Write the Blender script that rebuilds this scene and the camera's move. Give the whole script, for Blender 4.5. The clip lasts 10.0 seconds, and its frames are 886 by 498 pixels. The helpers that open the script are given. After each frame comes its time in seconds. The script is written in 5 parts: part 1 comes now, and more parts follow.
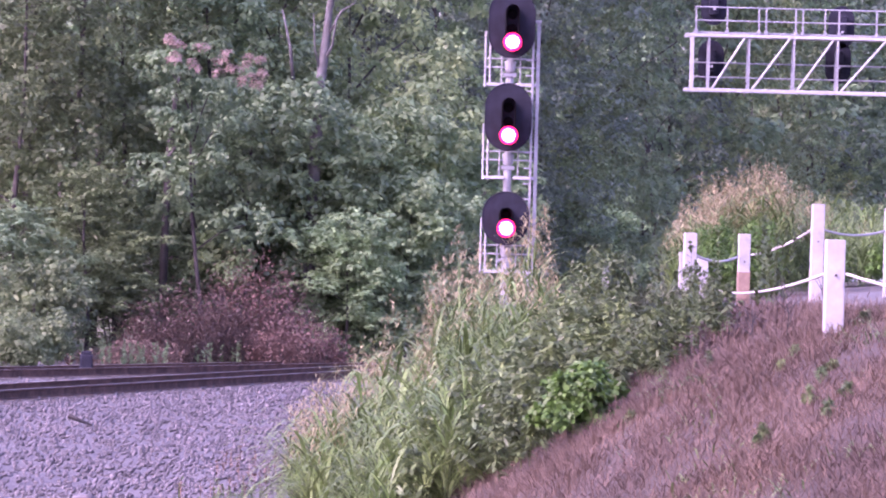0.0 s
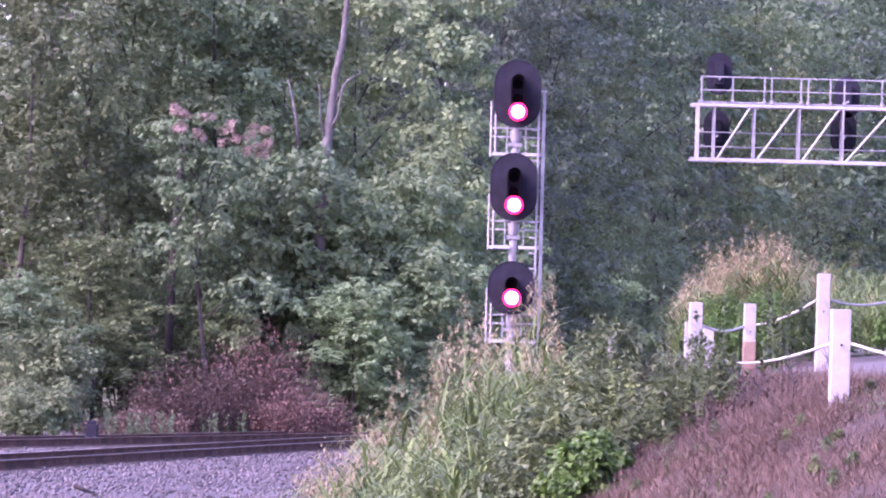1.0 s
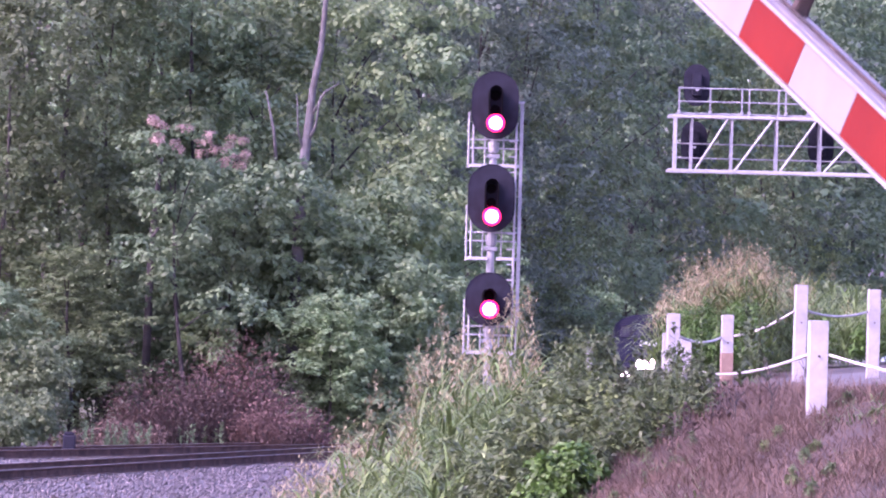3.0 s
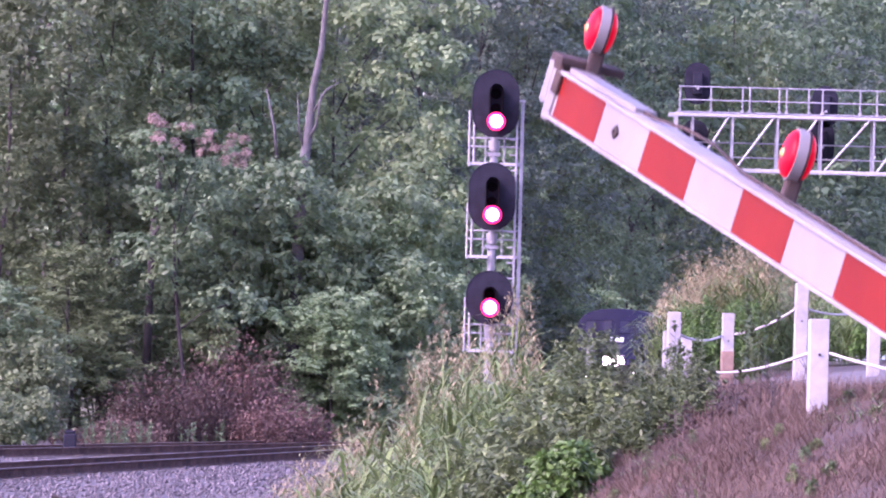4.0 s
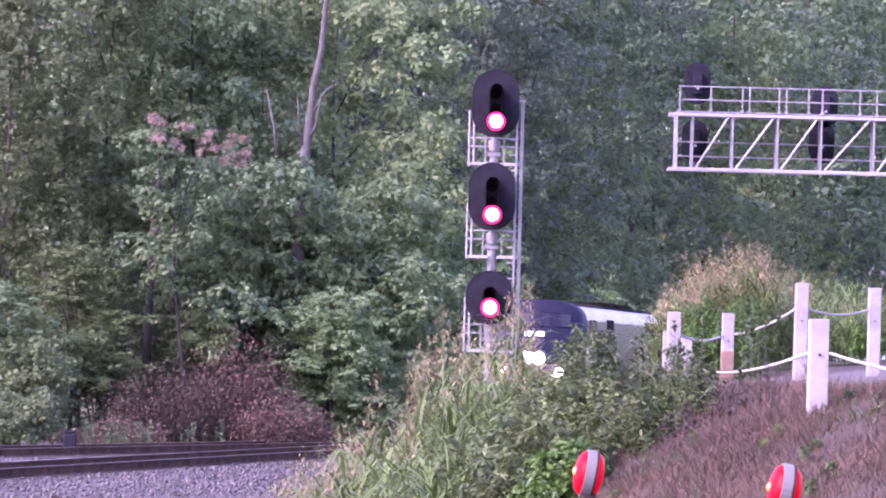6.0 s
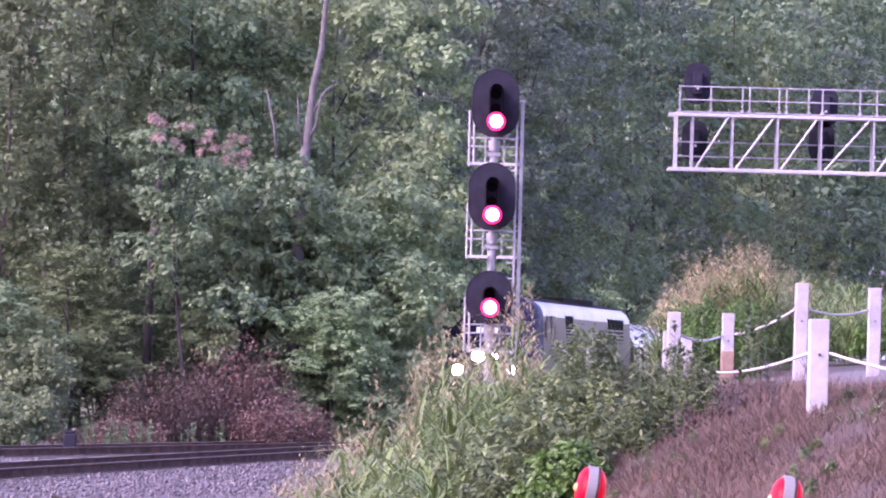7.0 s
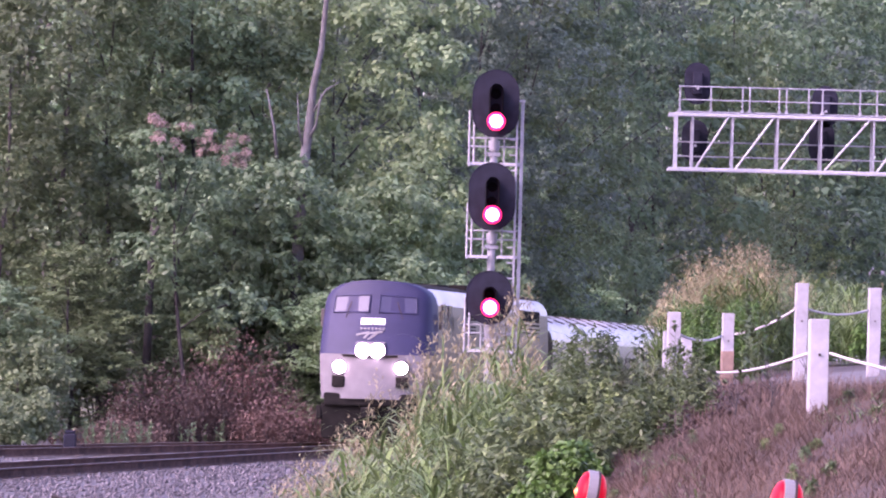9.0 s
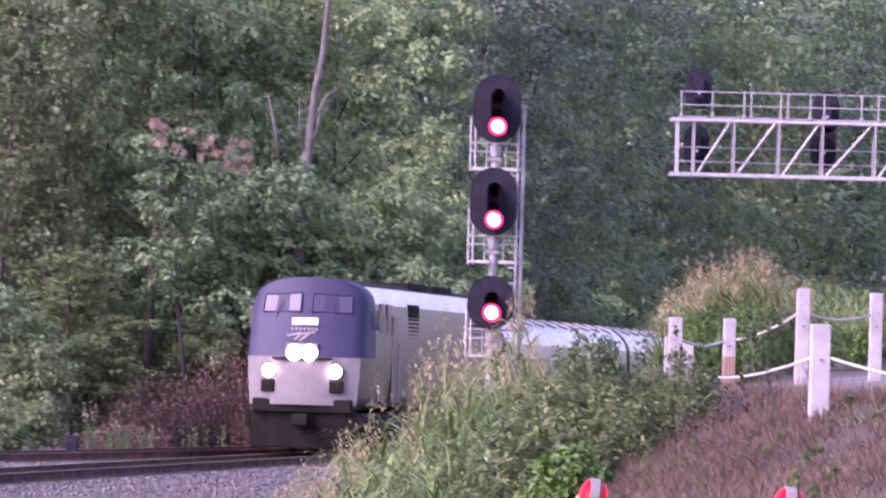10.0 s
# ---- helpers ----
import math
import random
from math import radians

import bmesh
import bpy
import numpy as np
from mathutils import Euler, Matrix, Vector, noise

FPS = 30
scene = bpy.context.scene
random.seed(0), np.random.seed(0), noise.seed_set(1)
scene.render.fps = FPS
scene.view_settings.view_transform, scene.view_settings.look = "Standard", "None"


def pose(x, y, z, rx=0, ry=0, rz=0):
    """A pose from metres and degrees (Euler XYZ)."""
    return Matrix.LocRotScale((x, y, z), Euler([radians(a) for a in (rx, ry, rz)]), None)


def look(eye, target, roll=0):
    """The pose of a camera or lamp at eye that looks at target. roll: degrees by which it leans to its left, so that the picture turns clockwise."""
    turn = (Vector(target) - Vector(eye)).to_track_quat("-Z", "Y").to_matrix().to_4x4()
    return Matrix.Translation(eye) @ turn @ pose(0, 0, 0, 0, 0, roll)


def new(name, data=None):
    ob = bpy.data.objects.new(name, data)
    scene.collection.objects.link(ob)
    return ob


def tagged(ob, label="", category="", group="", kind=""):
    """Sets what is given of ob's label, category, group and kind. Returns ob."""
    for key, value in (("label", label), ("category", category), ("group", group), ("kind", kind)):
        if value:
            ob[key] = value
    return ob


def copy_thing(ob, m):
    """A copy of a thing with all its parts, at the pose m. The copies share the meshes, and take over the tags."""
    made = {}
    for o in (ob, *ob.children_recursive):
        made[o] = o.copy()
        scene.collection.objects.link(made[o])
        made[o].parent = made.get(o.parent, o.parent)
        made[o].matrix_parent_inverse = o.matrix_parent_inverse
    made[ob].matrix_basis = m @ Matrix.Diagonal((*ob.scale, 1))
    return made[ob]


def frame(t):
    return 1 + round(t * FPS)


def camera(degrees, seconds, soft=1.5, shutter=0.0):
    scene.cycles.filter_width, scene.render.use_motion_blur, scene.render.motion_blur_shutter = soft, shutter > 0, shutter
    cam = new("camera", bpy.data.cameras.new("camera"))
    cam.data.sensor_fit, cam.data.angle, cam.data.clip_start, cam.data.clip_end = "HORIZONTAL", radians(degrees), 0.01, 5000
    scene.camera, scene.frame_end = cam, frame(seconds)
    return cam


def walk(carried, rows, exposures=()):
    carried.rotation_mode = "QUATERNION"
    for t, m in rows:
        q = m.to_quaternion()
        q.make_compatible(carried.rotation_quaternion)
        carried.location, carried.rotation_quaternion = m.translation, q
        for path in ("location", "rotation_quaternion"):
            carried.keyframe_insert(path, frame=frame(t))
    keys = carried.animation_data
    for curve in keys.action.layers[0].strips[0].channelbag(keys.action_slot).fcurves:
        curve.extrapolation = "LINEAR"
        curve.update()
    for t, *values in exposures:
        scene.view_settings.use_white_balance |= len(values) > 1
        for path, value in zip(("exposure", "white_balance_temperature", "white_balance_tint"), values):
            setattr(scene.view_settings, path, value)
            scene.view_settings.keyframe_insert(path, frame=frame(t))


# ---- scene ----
# Telephoto view down a railway line: the camera stands on a tripod and only pans and tilts.
cam = camera(10.0, 10.0, soft=2.0, shutter=0.5)
EYE = (0.0, 0.0, 2.04)
PITCH, ROLL, STEP = 1.368, 1.5, 0.006394
# seconds, small pan and tilt steps away from the resting aim
AIM = [(0.0, 25, -141), (0.1, 28, -139), (0.2, 26, -136), (0.3, 25, -129), (0.4, 26, -114), (0.5, 32, -86), (0.6, 38, -13), (0.7, 40, 5),
       (0.8, 39, 3), (0.9, 38, -8), (1.0, 38, -18), (1.2, 29, -15), (1.4, 18, -10), (1.6, 11, -7), (1.8, 5, -1), (2.0, 0, 9), (2.2, -3, 18),
       (2.4, -2, 20), (2.5, -3, 20), (2.7, -3, 12), (3.0, -1, 3), (3.4, 0, 0), (3.8, 0, 0), (9.0, 0, 0), (9.2, 0, 1), (9.4, 0, 0), (9.5, 0, -5), (9.6, 5, -10), (9.7, 2, 0),
       (9.8, -2, -4), (9.9, -8, -2), (10.0, 3, 9)]
walk(cam, [(t, pose(*EYE, 90 + PITCH + STEP * b, 0, STEP * a) @ pose(0, 0, 0, 0, 0, ROLL)) for t, a, b in AIM],
     [(0.0, 2.30, 5950, 74), (1.4, 2.32, 5800, 73), (2.4, 2.26, 5800, 72), (8.0, 2.12, 6050, 65), (10.0, 1.98, 6150, 63)])

# ---- light: a dull evening sky, the sun behind cloud, behind and to the left of the camera ----
world = bpy.data.worlds.new("sky")
scene.world = world
world.use_nodes = True
wn = world.node_tree.nodes
sky = wn.new("ShaderNodeTexSky")
sky.sky_type, sky.sun_disc = "NISHITA", False
sky.sun_elevation, sky.sun_rotation = radians(37), radians(238)
sky.air_density, sky.dust_density, sky.ozone_density = 1.0, 3.0, 1.0
world.node_tree.links.new(sky.outputs[0], wn["Background"].inputs[0])
wn["Background"].inputs[1].default_value = 0.15
sun = new("sun", bpy.data.lights.new("sun", "SUN"))
sun.data.energy, sun.data.angle, sun.data.color = 1.5, radians(35), (1.0, 0.96, 0.92)
sun.matrix_basis = look((-104, -66, 92), (0, 0, 0))


# ---- materials ----
def material(name, color, rough=0.7, metal=0.0, vary=0.25, scale=8.0, bump=0.0, second=None, mix_scale=1.2, island=0.0, per_object=0.0,
             trans=0.0, emit=0.0, emit_color=None, coat=0.0, spec=0.5):
    m = bpy.data.materials.new(name)
    m.use_nodes = True
    nt = m.node_tree
    n, l = nt.nodes, nt.links
    b = n["Principled BSDF"]
    b.inputs["Roughness"].default_value, b.inputs["Metallic"].default_value = rough, metal
    b.inputs["Coat Weight"].default_value = coat
    b.inputs["Specular IOR Level"].default_value = spec
    tc = n.new("ShaderNodeTexCoord")
    fine = n.new("ShaderNodeTexNoise")
    fine.inputs["Scale"].default_value, fine.inputs["Detail"].default_value = scale, 5
    l.new(tc.outputs["Object"], fine.inputs["Vector"])
    broad = n.new("ShaderNodeTexNoise")
    broad.inputs["Scale"].default_value, broad.inputs["Detail"].default_value = mix_scale, 4
    l.new(tc.outputs["Object"], broad.inputs["Vector"])
    ramp = n.new("ShaderNodeMapRange")
    ramp.inputs[1].default_value, ramp.inputs[2].default_value = 0.38, 0.62
    l.new(broad.outputs[0], ramp.inputs[0])
    two = n.new("ShaderNodeMix")
    two.data_type = "RGBA"
    two.inputs[6].default_value = (*color, 1)
    two.inputs[7].default_value = (*(second or [c * (1 - 0.5 * vary) for c in color]), 1)
    l.new(ramp.outputs[0], two.inputs[0])
    hsv = n.new("ShaderNodeHueSaturation")
    l.new(two.outputs[2], hsv.inputs["Color"])
    val = n.new("ShaderNodeMapRange")
    val.inputs[1].default_value, val.inputs[2].default_value = 0.3, 0.7
    val.inputs[3].default_value, val.inputs[4].default_value = 1 - vary, 1 + vary
    l.new(fine.outputs[0], val.inputs[0])
    out = val.outputs[0]
    for amount, kind in ((island, "ShaderNodeNewGeometry"), (per_object, "ShaderNodeObjectInfo")):
        if amount:
            src = n.new(kind)
            rnd = n.new("ShaderNodeMapRange")
            rnd.inputs[3].default_value, rnd.inputs[4].default_value = 1 - amount, 1 + amount
            l.new(src.outputs["Random Per Island" if island and kind.endswith("Geometry") else "Random"], rnd.inputs[0])
            mul = n.new("ShaderNodeMath")
            mul.operation = "MULTIPLY"
            l.new(out, mul.inputs[0])
            l.new(rnd.outputs[0], mul.inputs[1])
            out = mul.outputs[0]
    l.new(out, hsv.inputs["Value"])
    l.new(hsv.outputs[0], b.inputs["Base Color"])
    if bump:
        bp = n.new("ShaderNodeBump")
        bp.inputs["Strength"].default_value, bp.inputs["Distance"].default_value = bump, 0.02
        l.new(fine.outputs[0], bp.inputs["Height"])
        l.new(bp.outputs[0], b.inputs["Normal"])
    if emit:
        b.inputs["Emission Color"].default_value = (*(emit_color or color), 1)
        b.inputs["Emission Strength"].default_value = emit
    if trans:
        tr = n.new("ShaderNodeBsdfTranslucent")
        l.new(hsv.outputs[0], tr.inputs[0])
        mx = n.new("ShaderNodeMixShader")
        mx.inputs[0].default_value = trans
        l.new(b.outputs[0], mx.inputs[1])
        l.new(tr.outputs[0], mx.inputs[2])
        l.new(mx.outputs[0], n["Material Output"].inputs["Surface"])
    return m


LEAF = [material("leaf_" + k, c, 0.6, 0, 0.28, 1.1, second=d, mix_scale=0.3, island=0.16, per_object=0.22, trans=0.45) for k, c, d in (
    ("mid", (0.135, 0.205, 0.10), (0.11, 0.18, 0.095)), ("light", (0.21, 0.285, 0.12), (0.165, 0.24, 0.115)),
    # the deep green is bluer than the rest: distance haze mixed into the leaf colour
    ("deep_haze", (0.115, 0.165, 0.11), (0.10, 0.145, 0.105)), ("brown", (0.085, 0.053, 0.041), (0.050, 0.035, 0.030)),
    ("bloom", (0.29, 0.21, 0.19), (0.20, 0.17, 0.12)),
    ("sage", (0.225, 0.325, 0.155), (0.185, 0.285, 0.14)), ("olive", (0.115, 0.16, 0.07), (0.09, 0.13, 0.06)))]
MID, LIGHT, DEEP, BROWN, BLOOM, SAGE, OLIVE = LEAF
BLADE = material("grass_blade", (0.090, 0.153, 0.041), 0.5, 0, 0.2, 2.0, second=(0.135, 0.189, 0.063), island=0.5, trans=0.3)
PLUME = material("seed_plume", (0.310, 0.275, 0.155), 0.9, 0, 0.2, 3.0, second=(0.240, 0.205, 0.115), island=0.3, trans=0.3)
WEED = material("weed_leaf", (0.112, 0.154, 0.049), 0.55, 0, 0.25, 1.5, second=(0.072, 0.112, 0.046), mix_scale=0.9, island=0.4, trans=0.25)
HERB = material("herb_leaf", (0.069, 0.101, 0.033), 0.55, 0, 0.25, 1.5, second=(0.051, 0.079, 0.030), mix_scale=0.9, island=0.4, trans=0.3)
SAGEWEED = material("sage_weed_leaf", (0.090, 0.115, 0.055), 0.6, 0, 0.25, 1.5, second=(0.072, 0.095, 0.045), mix_scale=0.9, island=0.4, trans=0.3)
RUSSET = material("withered_leaf", (0.115, 0.066, 0.052), 0.7, 0, 0.28, 1.1, second=(0.080, 0.050, 0.042), mix_scale=0.5, island=0.35, trans=0.3)
VIVID = material("young_leaf", (0.077, 0.153, 0.029), 0.5, 0, 0.25, 1.5, second=(0.054, 0.117, 0.023), mix_scale=0.9, island=0.4, trans=0.35)
RUSTGRASS = material("rust_grass", (0.079, 0.054, 0.044), 0.9, 0, 0.2, 2.0, second=(0.104, 0.070, 0.054), mix_scale=0.7, island=0.4, trans=0.2)
STRAW = material("dry_straw", (0.140, 0.095, 0.068), 0.9, 0, 0.2, 2.0, second=(0.101, 0.066, 0.047), mix_scale=0.7, island=0.4, trans=0.2)
SOIL = material("dry_grass_ground", (0.045, 0.032, 0.028), 0.95, 0, 0.35, 9.0, 0.8, (0.038, 0.029, 0.024), 0.45)
FLOOR = material("forest_floor", (0.09, 0.085, 0.05), 0.95, 0, 0.4, 3.0, 0.6, (0.06, 0.075, 0.035), 0.3)
GRAVEL = material("gravel_ground", (0.068, 0.062, 0.065), 0.9, 0, 0.4, 14.0, 1.0, (0.070, 0.065, 0.066), 0.6)
STONE = material("ballast_stone", (0.082, 0.075, 0.079), 0.85, 0, 0.25, 20.0, 0.4, (0.079, 0.074, 0.077), 1.0, island=0.45)
BARK = material("bark", (0.045, 0.04, 0.038), 0.95, 0, 0.3, 6.0, 1.0, (0.03, 0.026, 0.025), 1.5)
PALEBARK = material("pale_bark", (0.10, 0.10, 0.10), 0.9, 0, 0.3, 5.0, 0.8, (0.065, 0.062, 0.06), 1.2)
GALV = material("galvanised_steel", (0.288, 0.288, 0.310), 0.5, 0.35, 0.12, 6.0, 0.1, (0.230, 0.230, 0.252), 2.0)
GALVW = material("bright_galvanised_steel", (0.324, 0.324, 0.345), 0.5, 0.15, 0.1, 6.0, 0.1, (0.317, 0.317, 0.338), 2.0)
BLACK = material("black_signal_paint", (0.016, 0.0165, 0.026), 0.8, 0, 0.3, 5.0, 0.1, spec=0.12)
HOOD = material("black_hood_paint", (0.004, 0.004, 0.005), 0.9, 0, 0.2, 5.0, spec=0.05)
LENS = material("lit_red_lens", (0.9, 0.5, 0.5), 0.3, 0, 0.02, emit=2.2, emit_color=(1.0, 0.5, 0.56))
RIM = material("red_lens_rim", (0.8, 0.02, 0.1), 0.3, 0, 0.02, emit=0.28, emit_color=(1.0, 0.0, 0.06))
GATELENS = material("red_gate_lens", (0.34, 0.004, 0.008), 0.4, 0, 0.05, emit=0.10, emit_color=(1.0, 0.01, 0.02), spec=0.1)
GATEGLOW = material("gate_lamp_bulb", (0.6, 0.15, 0.04), 0.3, 0, 0.05, emit=0.6, emit_color=(1.0, 0.2, 0.05))
RED = material("red_reflective_sheeting", (0.134, 0.012, 0.007), 0.45, 0, 0.06, 7.0, 0.05, (0.115, 0.010, 0.007), 3.0, spec=0.06)
SHEETW = material("white_reflective_sheeting", (0.162, 0.156, 0.162), 0.45, 0, 0.05, 7.0, 0.05, (0.140, 0.134, 0.140), 3.0, spec=0.15)
ALU = material("aluminium_arm", (0.221, 0.209, 0.212), 0.5, 0.2, 0.12, 10.0, 0.1, (0.184, 0.167, 0.162), 3.0)
DARK = material("dark_bracket", (0.035, 0.030, 0.030), 0.8, 0.0, 0.3, 12.0, 0.2, (0.060, 0.040, 0.035), 5.0, spec=0.15)
POSTW = material("weathered_white_post", (0.281, 0.275, 0.294), 0.75, 0, 0.1, 14.0, 0.4, (0.226, 0.220, 0.233), 3.0)
POSTR = material("rusty_bare_post", (0.186, 0.124, 0.096), 0.85, 0, 0.2, 14.0, 0.4, (0.149, 0.099, 0.077), 3.0)
ROPE = material("white_rope", (0.375, 0.360, 0.360), 0.85, 0, 0.2, 30.0, 0.4)
RUST = material("rusty_rail", (0.122, 0.070, 0.053), 0.9, 0.0, 0.3, 10.0, 0.4, (0.072, 0.044, 0.034), 2.0, spec=0.1)
RAILTOP = material("worn_rail_head", (0.42, 0.40, 0.40), 0.35, 0.9, 0.15, 8.0)
TIE = material("creosote_tie", (0.040, 0.034, 0.032), 0.9, 0, 0.3, 7.0, 0.6, (0.062, 0.053, 0.048), 1.0, per_object=0.3)
BLUE = material("loco_blue_paint", (0.023, 0.022, 0.056), 0.55, 0.0, 0.08, 3.0, 0.03, (0.019, 0.019, 0.047), 0.8, spec=0.2)
# same silver as the nose, with the flank's dark reflections put into the colour
SILVER = material("loco_silver_dark_reflection", (0.065, 0.057, 0.051), 0.32, 0.3, 0.1, 4.0, 0.03, (0.054, 0.047, 0.042), 0.9)
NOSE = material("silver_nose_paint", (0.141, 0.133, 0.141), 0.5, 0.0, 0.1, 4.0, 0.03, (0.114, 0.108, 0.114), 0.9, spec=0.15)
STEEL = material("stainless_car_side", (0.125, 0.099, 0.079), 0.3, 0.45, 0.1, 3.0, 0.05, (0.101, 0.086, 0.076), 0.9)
# roofs and shoulder band: the sky's bright reflection is put into this pale colour
ROOFGLINT = material("sky_glint_roof", (0.520, 0.440, 0.400), 0.3, 0.35, 0.12, 3.0, 0.05, (0.420, 0.360, 0.330), 0.7)
UNDER = material("dirty_underframe", (0.011, 0.010, 0.009), 0.9, 0.0, 0.3, 4.0, 0.3, spec=0.1)
GLASS = material("dark_window_glass", (0.03, 0.03, 0.045), 0.08, 0, 0.05, coat=1.0)
# dull glass; its blue base colour stands in for the reflected sky
SHIELD = material("windshield_glass", (0.035, 0.035, 0.065), 0.35, 0.0, 0.05, spec=0.25)
BEAM = material("headlight_lens", (1.0, 0.9, 0.85), 0.2, 0, 0.02, emit=14.0, emit_color=(1.0, 0.84, 0.78))
BOARD = material("lit_number_board", (0.9, 0.9, 0.9), 0.4, 0, 0.05, emit=0.12, emit_color=(1.0, 0.95, 1.0))
ASPHALT = material("road_asphalt", (0.06, 0.06, 0.062), 0.9, 0, 0.25, 30.0, 0.4)


# ---- building helpers ----
def link_mesh(name, me, mat, parent=None, label=""):
    me.materials.append(mat)
    ob = new(name, me)
    if parent:
        ob.parent = parent
    return tagged(ob, label)


def part(name, bm, mat, parent=None, label="", smooth=False):
    me = bpy.data.meshes.new(name)
    bm.normal_update()
    bm.to_mesh(me)
    bm.free()
    if smooth:
        me.polygons.foreach_set("use_smooth", [True] * len(me.polygons))
    return link_mesh(name, me, mat, parent, label)


def stuff(name, verts, faces, mat, parent=None, label=""):
    me = bpy.data.meshes.new(name)
    verts, faces = np.asarray(verts, dtype=np.float32), np.asarray(faces, dtype=np.int32)
    k = faces.shape[1]
    me.vertices.add(len(verts))
    me.vertices.foreach_set("co", verts.ravel())
    me.loops.add(faces.size)
    me.loops.foreach_set("vertex_index", faces.ravel())
    me.polygons.add(len(faces))
    me.polygons.foreach_set("loop_start", np.arange(0, faces.size, k, dtype=np.int32))
    me.update(calc_edges=True)
    me.validate()
    return link_mesh(name, me, mat, parent, label)


def box(bm, c, size, m=None, bevel=0.0):
    mat = Matrix.Translation(c) @ (m or Matrix()) @ Matrix.Diagonal((*size, 1))
    made = bmesh.ops.create_cube(bm, size=1, matrix=mat)
    if bevel:
        edges = {e for v in made["verts"] for e in v.link_edges}
        bmesh.ops.bevel(bm, geom=list(edges), offset=bevel, segments=2, affect="EDGES", profile=0.6)


def tube(bm, a, b, r0, r1=None, n=8):
    a, b = Vector(a), Vector(b)
    d = b - a
    m = Matrix.Translation((a + b) / 2) @ d.to_track_quat("Z", "Y").to_matrix().to_4x4()
    bmesh.ops.create_cone(bm, cap_ends=True, segments=n, radius1=r0, radius2=r0 if r1 is None else r1, depth=d.length, matrix=m)


def path_tube(bm, pts, radii, n=8):
    """A bent tapering tube through the points."""
    rings = []
    for i, p in enumerate(pts):
        d = Vector(pts[min(i + 1, len(pts) - 1)]) - Vector(pts[max(i - 1, 0)])
        q = d.to_track_quat("Z", "Y")
        rings.append([bm.verts.new(Vector(p) + q @ Vector((radii[i] * math.cos(k * math.tau / n), radii[i] * math.sin(k * math.tau / n), 0))) for k in range(n)])
    for a, b in zip(rings, rings[1:]):
        for k in range(n):
            bm.faces.new((a[k], a[(k + 1) % n], b[(k + 1) % n], b[k]))
    bm.faces.new(rings[0][::-1])
    bm.faces.new(rings[-1])


def thing(name, m, label, category, group="", kind=""):
    ob = new(name)
    ob.matrix_basis = m
    return tagged(ob, label, category, group, kind)


def bm_of(make):
    bm = bmesh.new()
    make(bm)
    return bm


# ---- the lie of the land ----
def track_x(y):
    return -3.44 + 0.175 * (y - 124.5)


def far_x(y):
    return -10.06 + 0.30 * (y - 116.4)


def smooth(a, b, v):
    t = min(1.0, max(0.0, (v - a) / (b - a)))
    return t * t * (3 - 2 * t)


def height(x, y):
    s = (x - track_x(y)) * 0.985
    low = -0.225 - 0.075 * min(9.0, max(0.0, s - 1.6))
    if s < -9:
        low += 0.13 * min(60.0, -s - 9)
    bank = -0.7 + 2.55 * smooth(-2.2, 3.3, x) + 0.10 * min(6.0, max(0.0, x - 2.6))
    if y < 37:
        bank -= 0.10 * min(17.0, 37 - y)
    w = smooth(3.5, 9.0, s)
    z = max(low, low * (1 - w) + bank * w) if s > 0 else low
    if y < 22:
        z += (max(0.2, min(z, 0.35)) - z) * smooth(22, 17, y)
    far = smooth(260, 420, y)
    return z * (1 - far) + 15 * far


def land():
    def steps(*spans):
        out = []
        for a, b, d in spans:
            out += list(np.arange(a, b, d))
        return out
    xs = steps((-900, -100, 100), (-100, -30, 10), (-30, -14, 1.0), (-14, 9, 0.35), (9, 30, 1.5), (30, 100, 10), (100, 901, 100))
    ys = steps((-300, -20, 40), (-20, 16, 4), (16, 70, 0.6), (70, 150, 1.0), (150, 300, 6), (300, 1500, 120))
    bm = bmesh.new()
    g = [[bm.verts.new((x, y, height(x, y) + (0.05 * noise.noise((x * 1.3, y * 0.7, 0)) if 16 < y < 160 and abs(x - track_x(y)) > 4 else 0))) for x in xs] for y in ys]
    for j in range(len(ys) - 1):
        for i in range(len(xs) - 1):
            f = bm.faces.new((g[j][i], g[j][i + 1], g[j + 1][i + 1], g[j + 1][i]))
            f.smooth = True
            x, y = (xs[i] + xs[i + 1]) / 2, (ys[j] + ys[j + 1]) / 2
            s = x - track_x(y) + 0.8 * noise.noise((x * 0.4, y * 0.15, 3))
            if -10.5 < s < 0 or (0 <= s and x < -1.3 + 0.5 * noise.noise((x, y * 0.3, 0)) and y > 30) or (0 <= s < 5 and y > 100):
                f.material_index = 1
            elif s < -10 or y > 130:
                f.material_index = 2
            elif x > 3.6 + 0.3 * noise.noise((x, y * 0.4, 1)) and 43 < y < 72 and x < 9:
                f.material_index = 1
    ob = part("ground", bm, SOIL)
    ob.data.materials.append(GRAVEL)
    ob.data.materials.append(FLOOR)
    tagged(ob, "bank of dry pinkish grass beside grey railway ballast", "ground", kind="structure")


land()


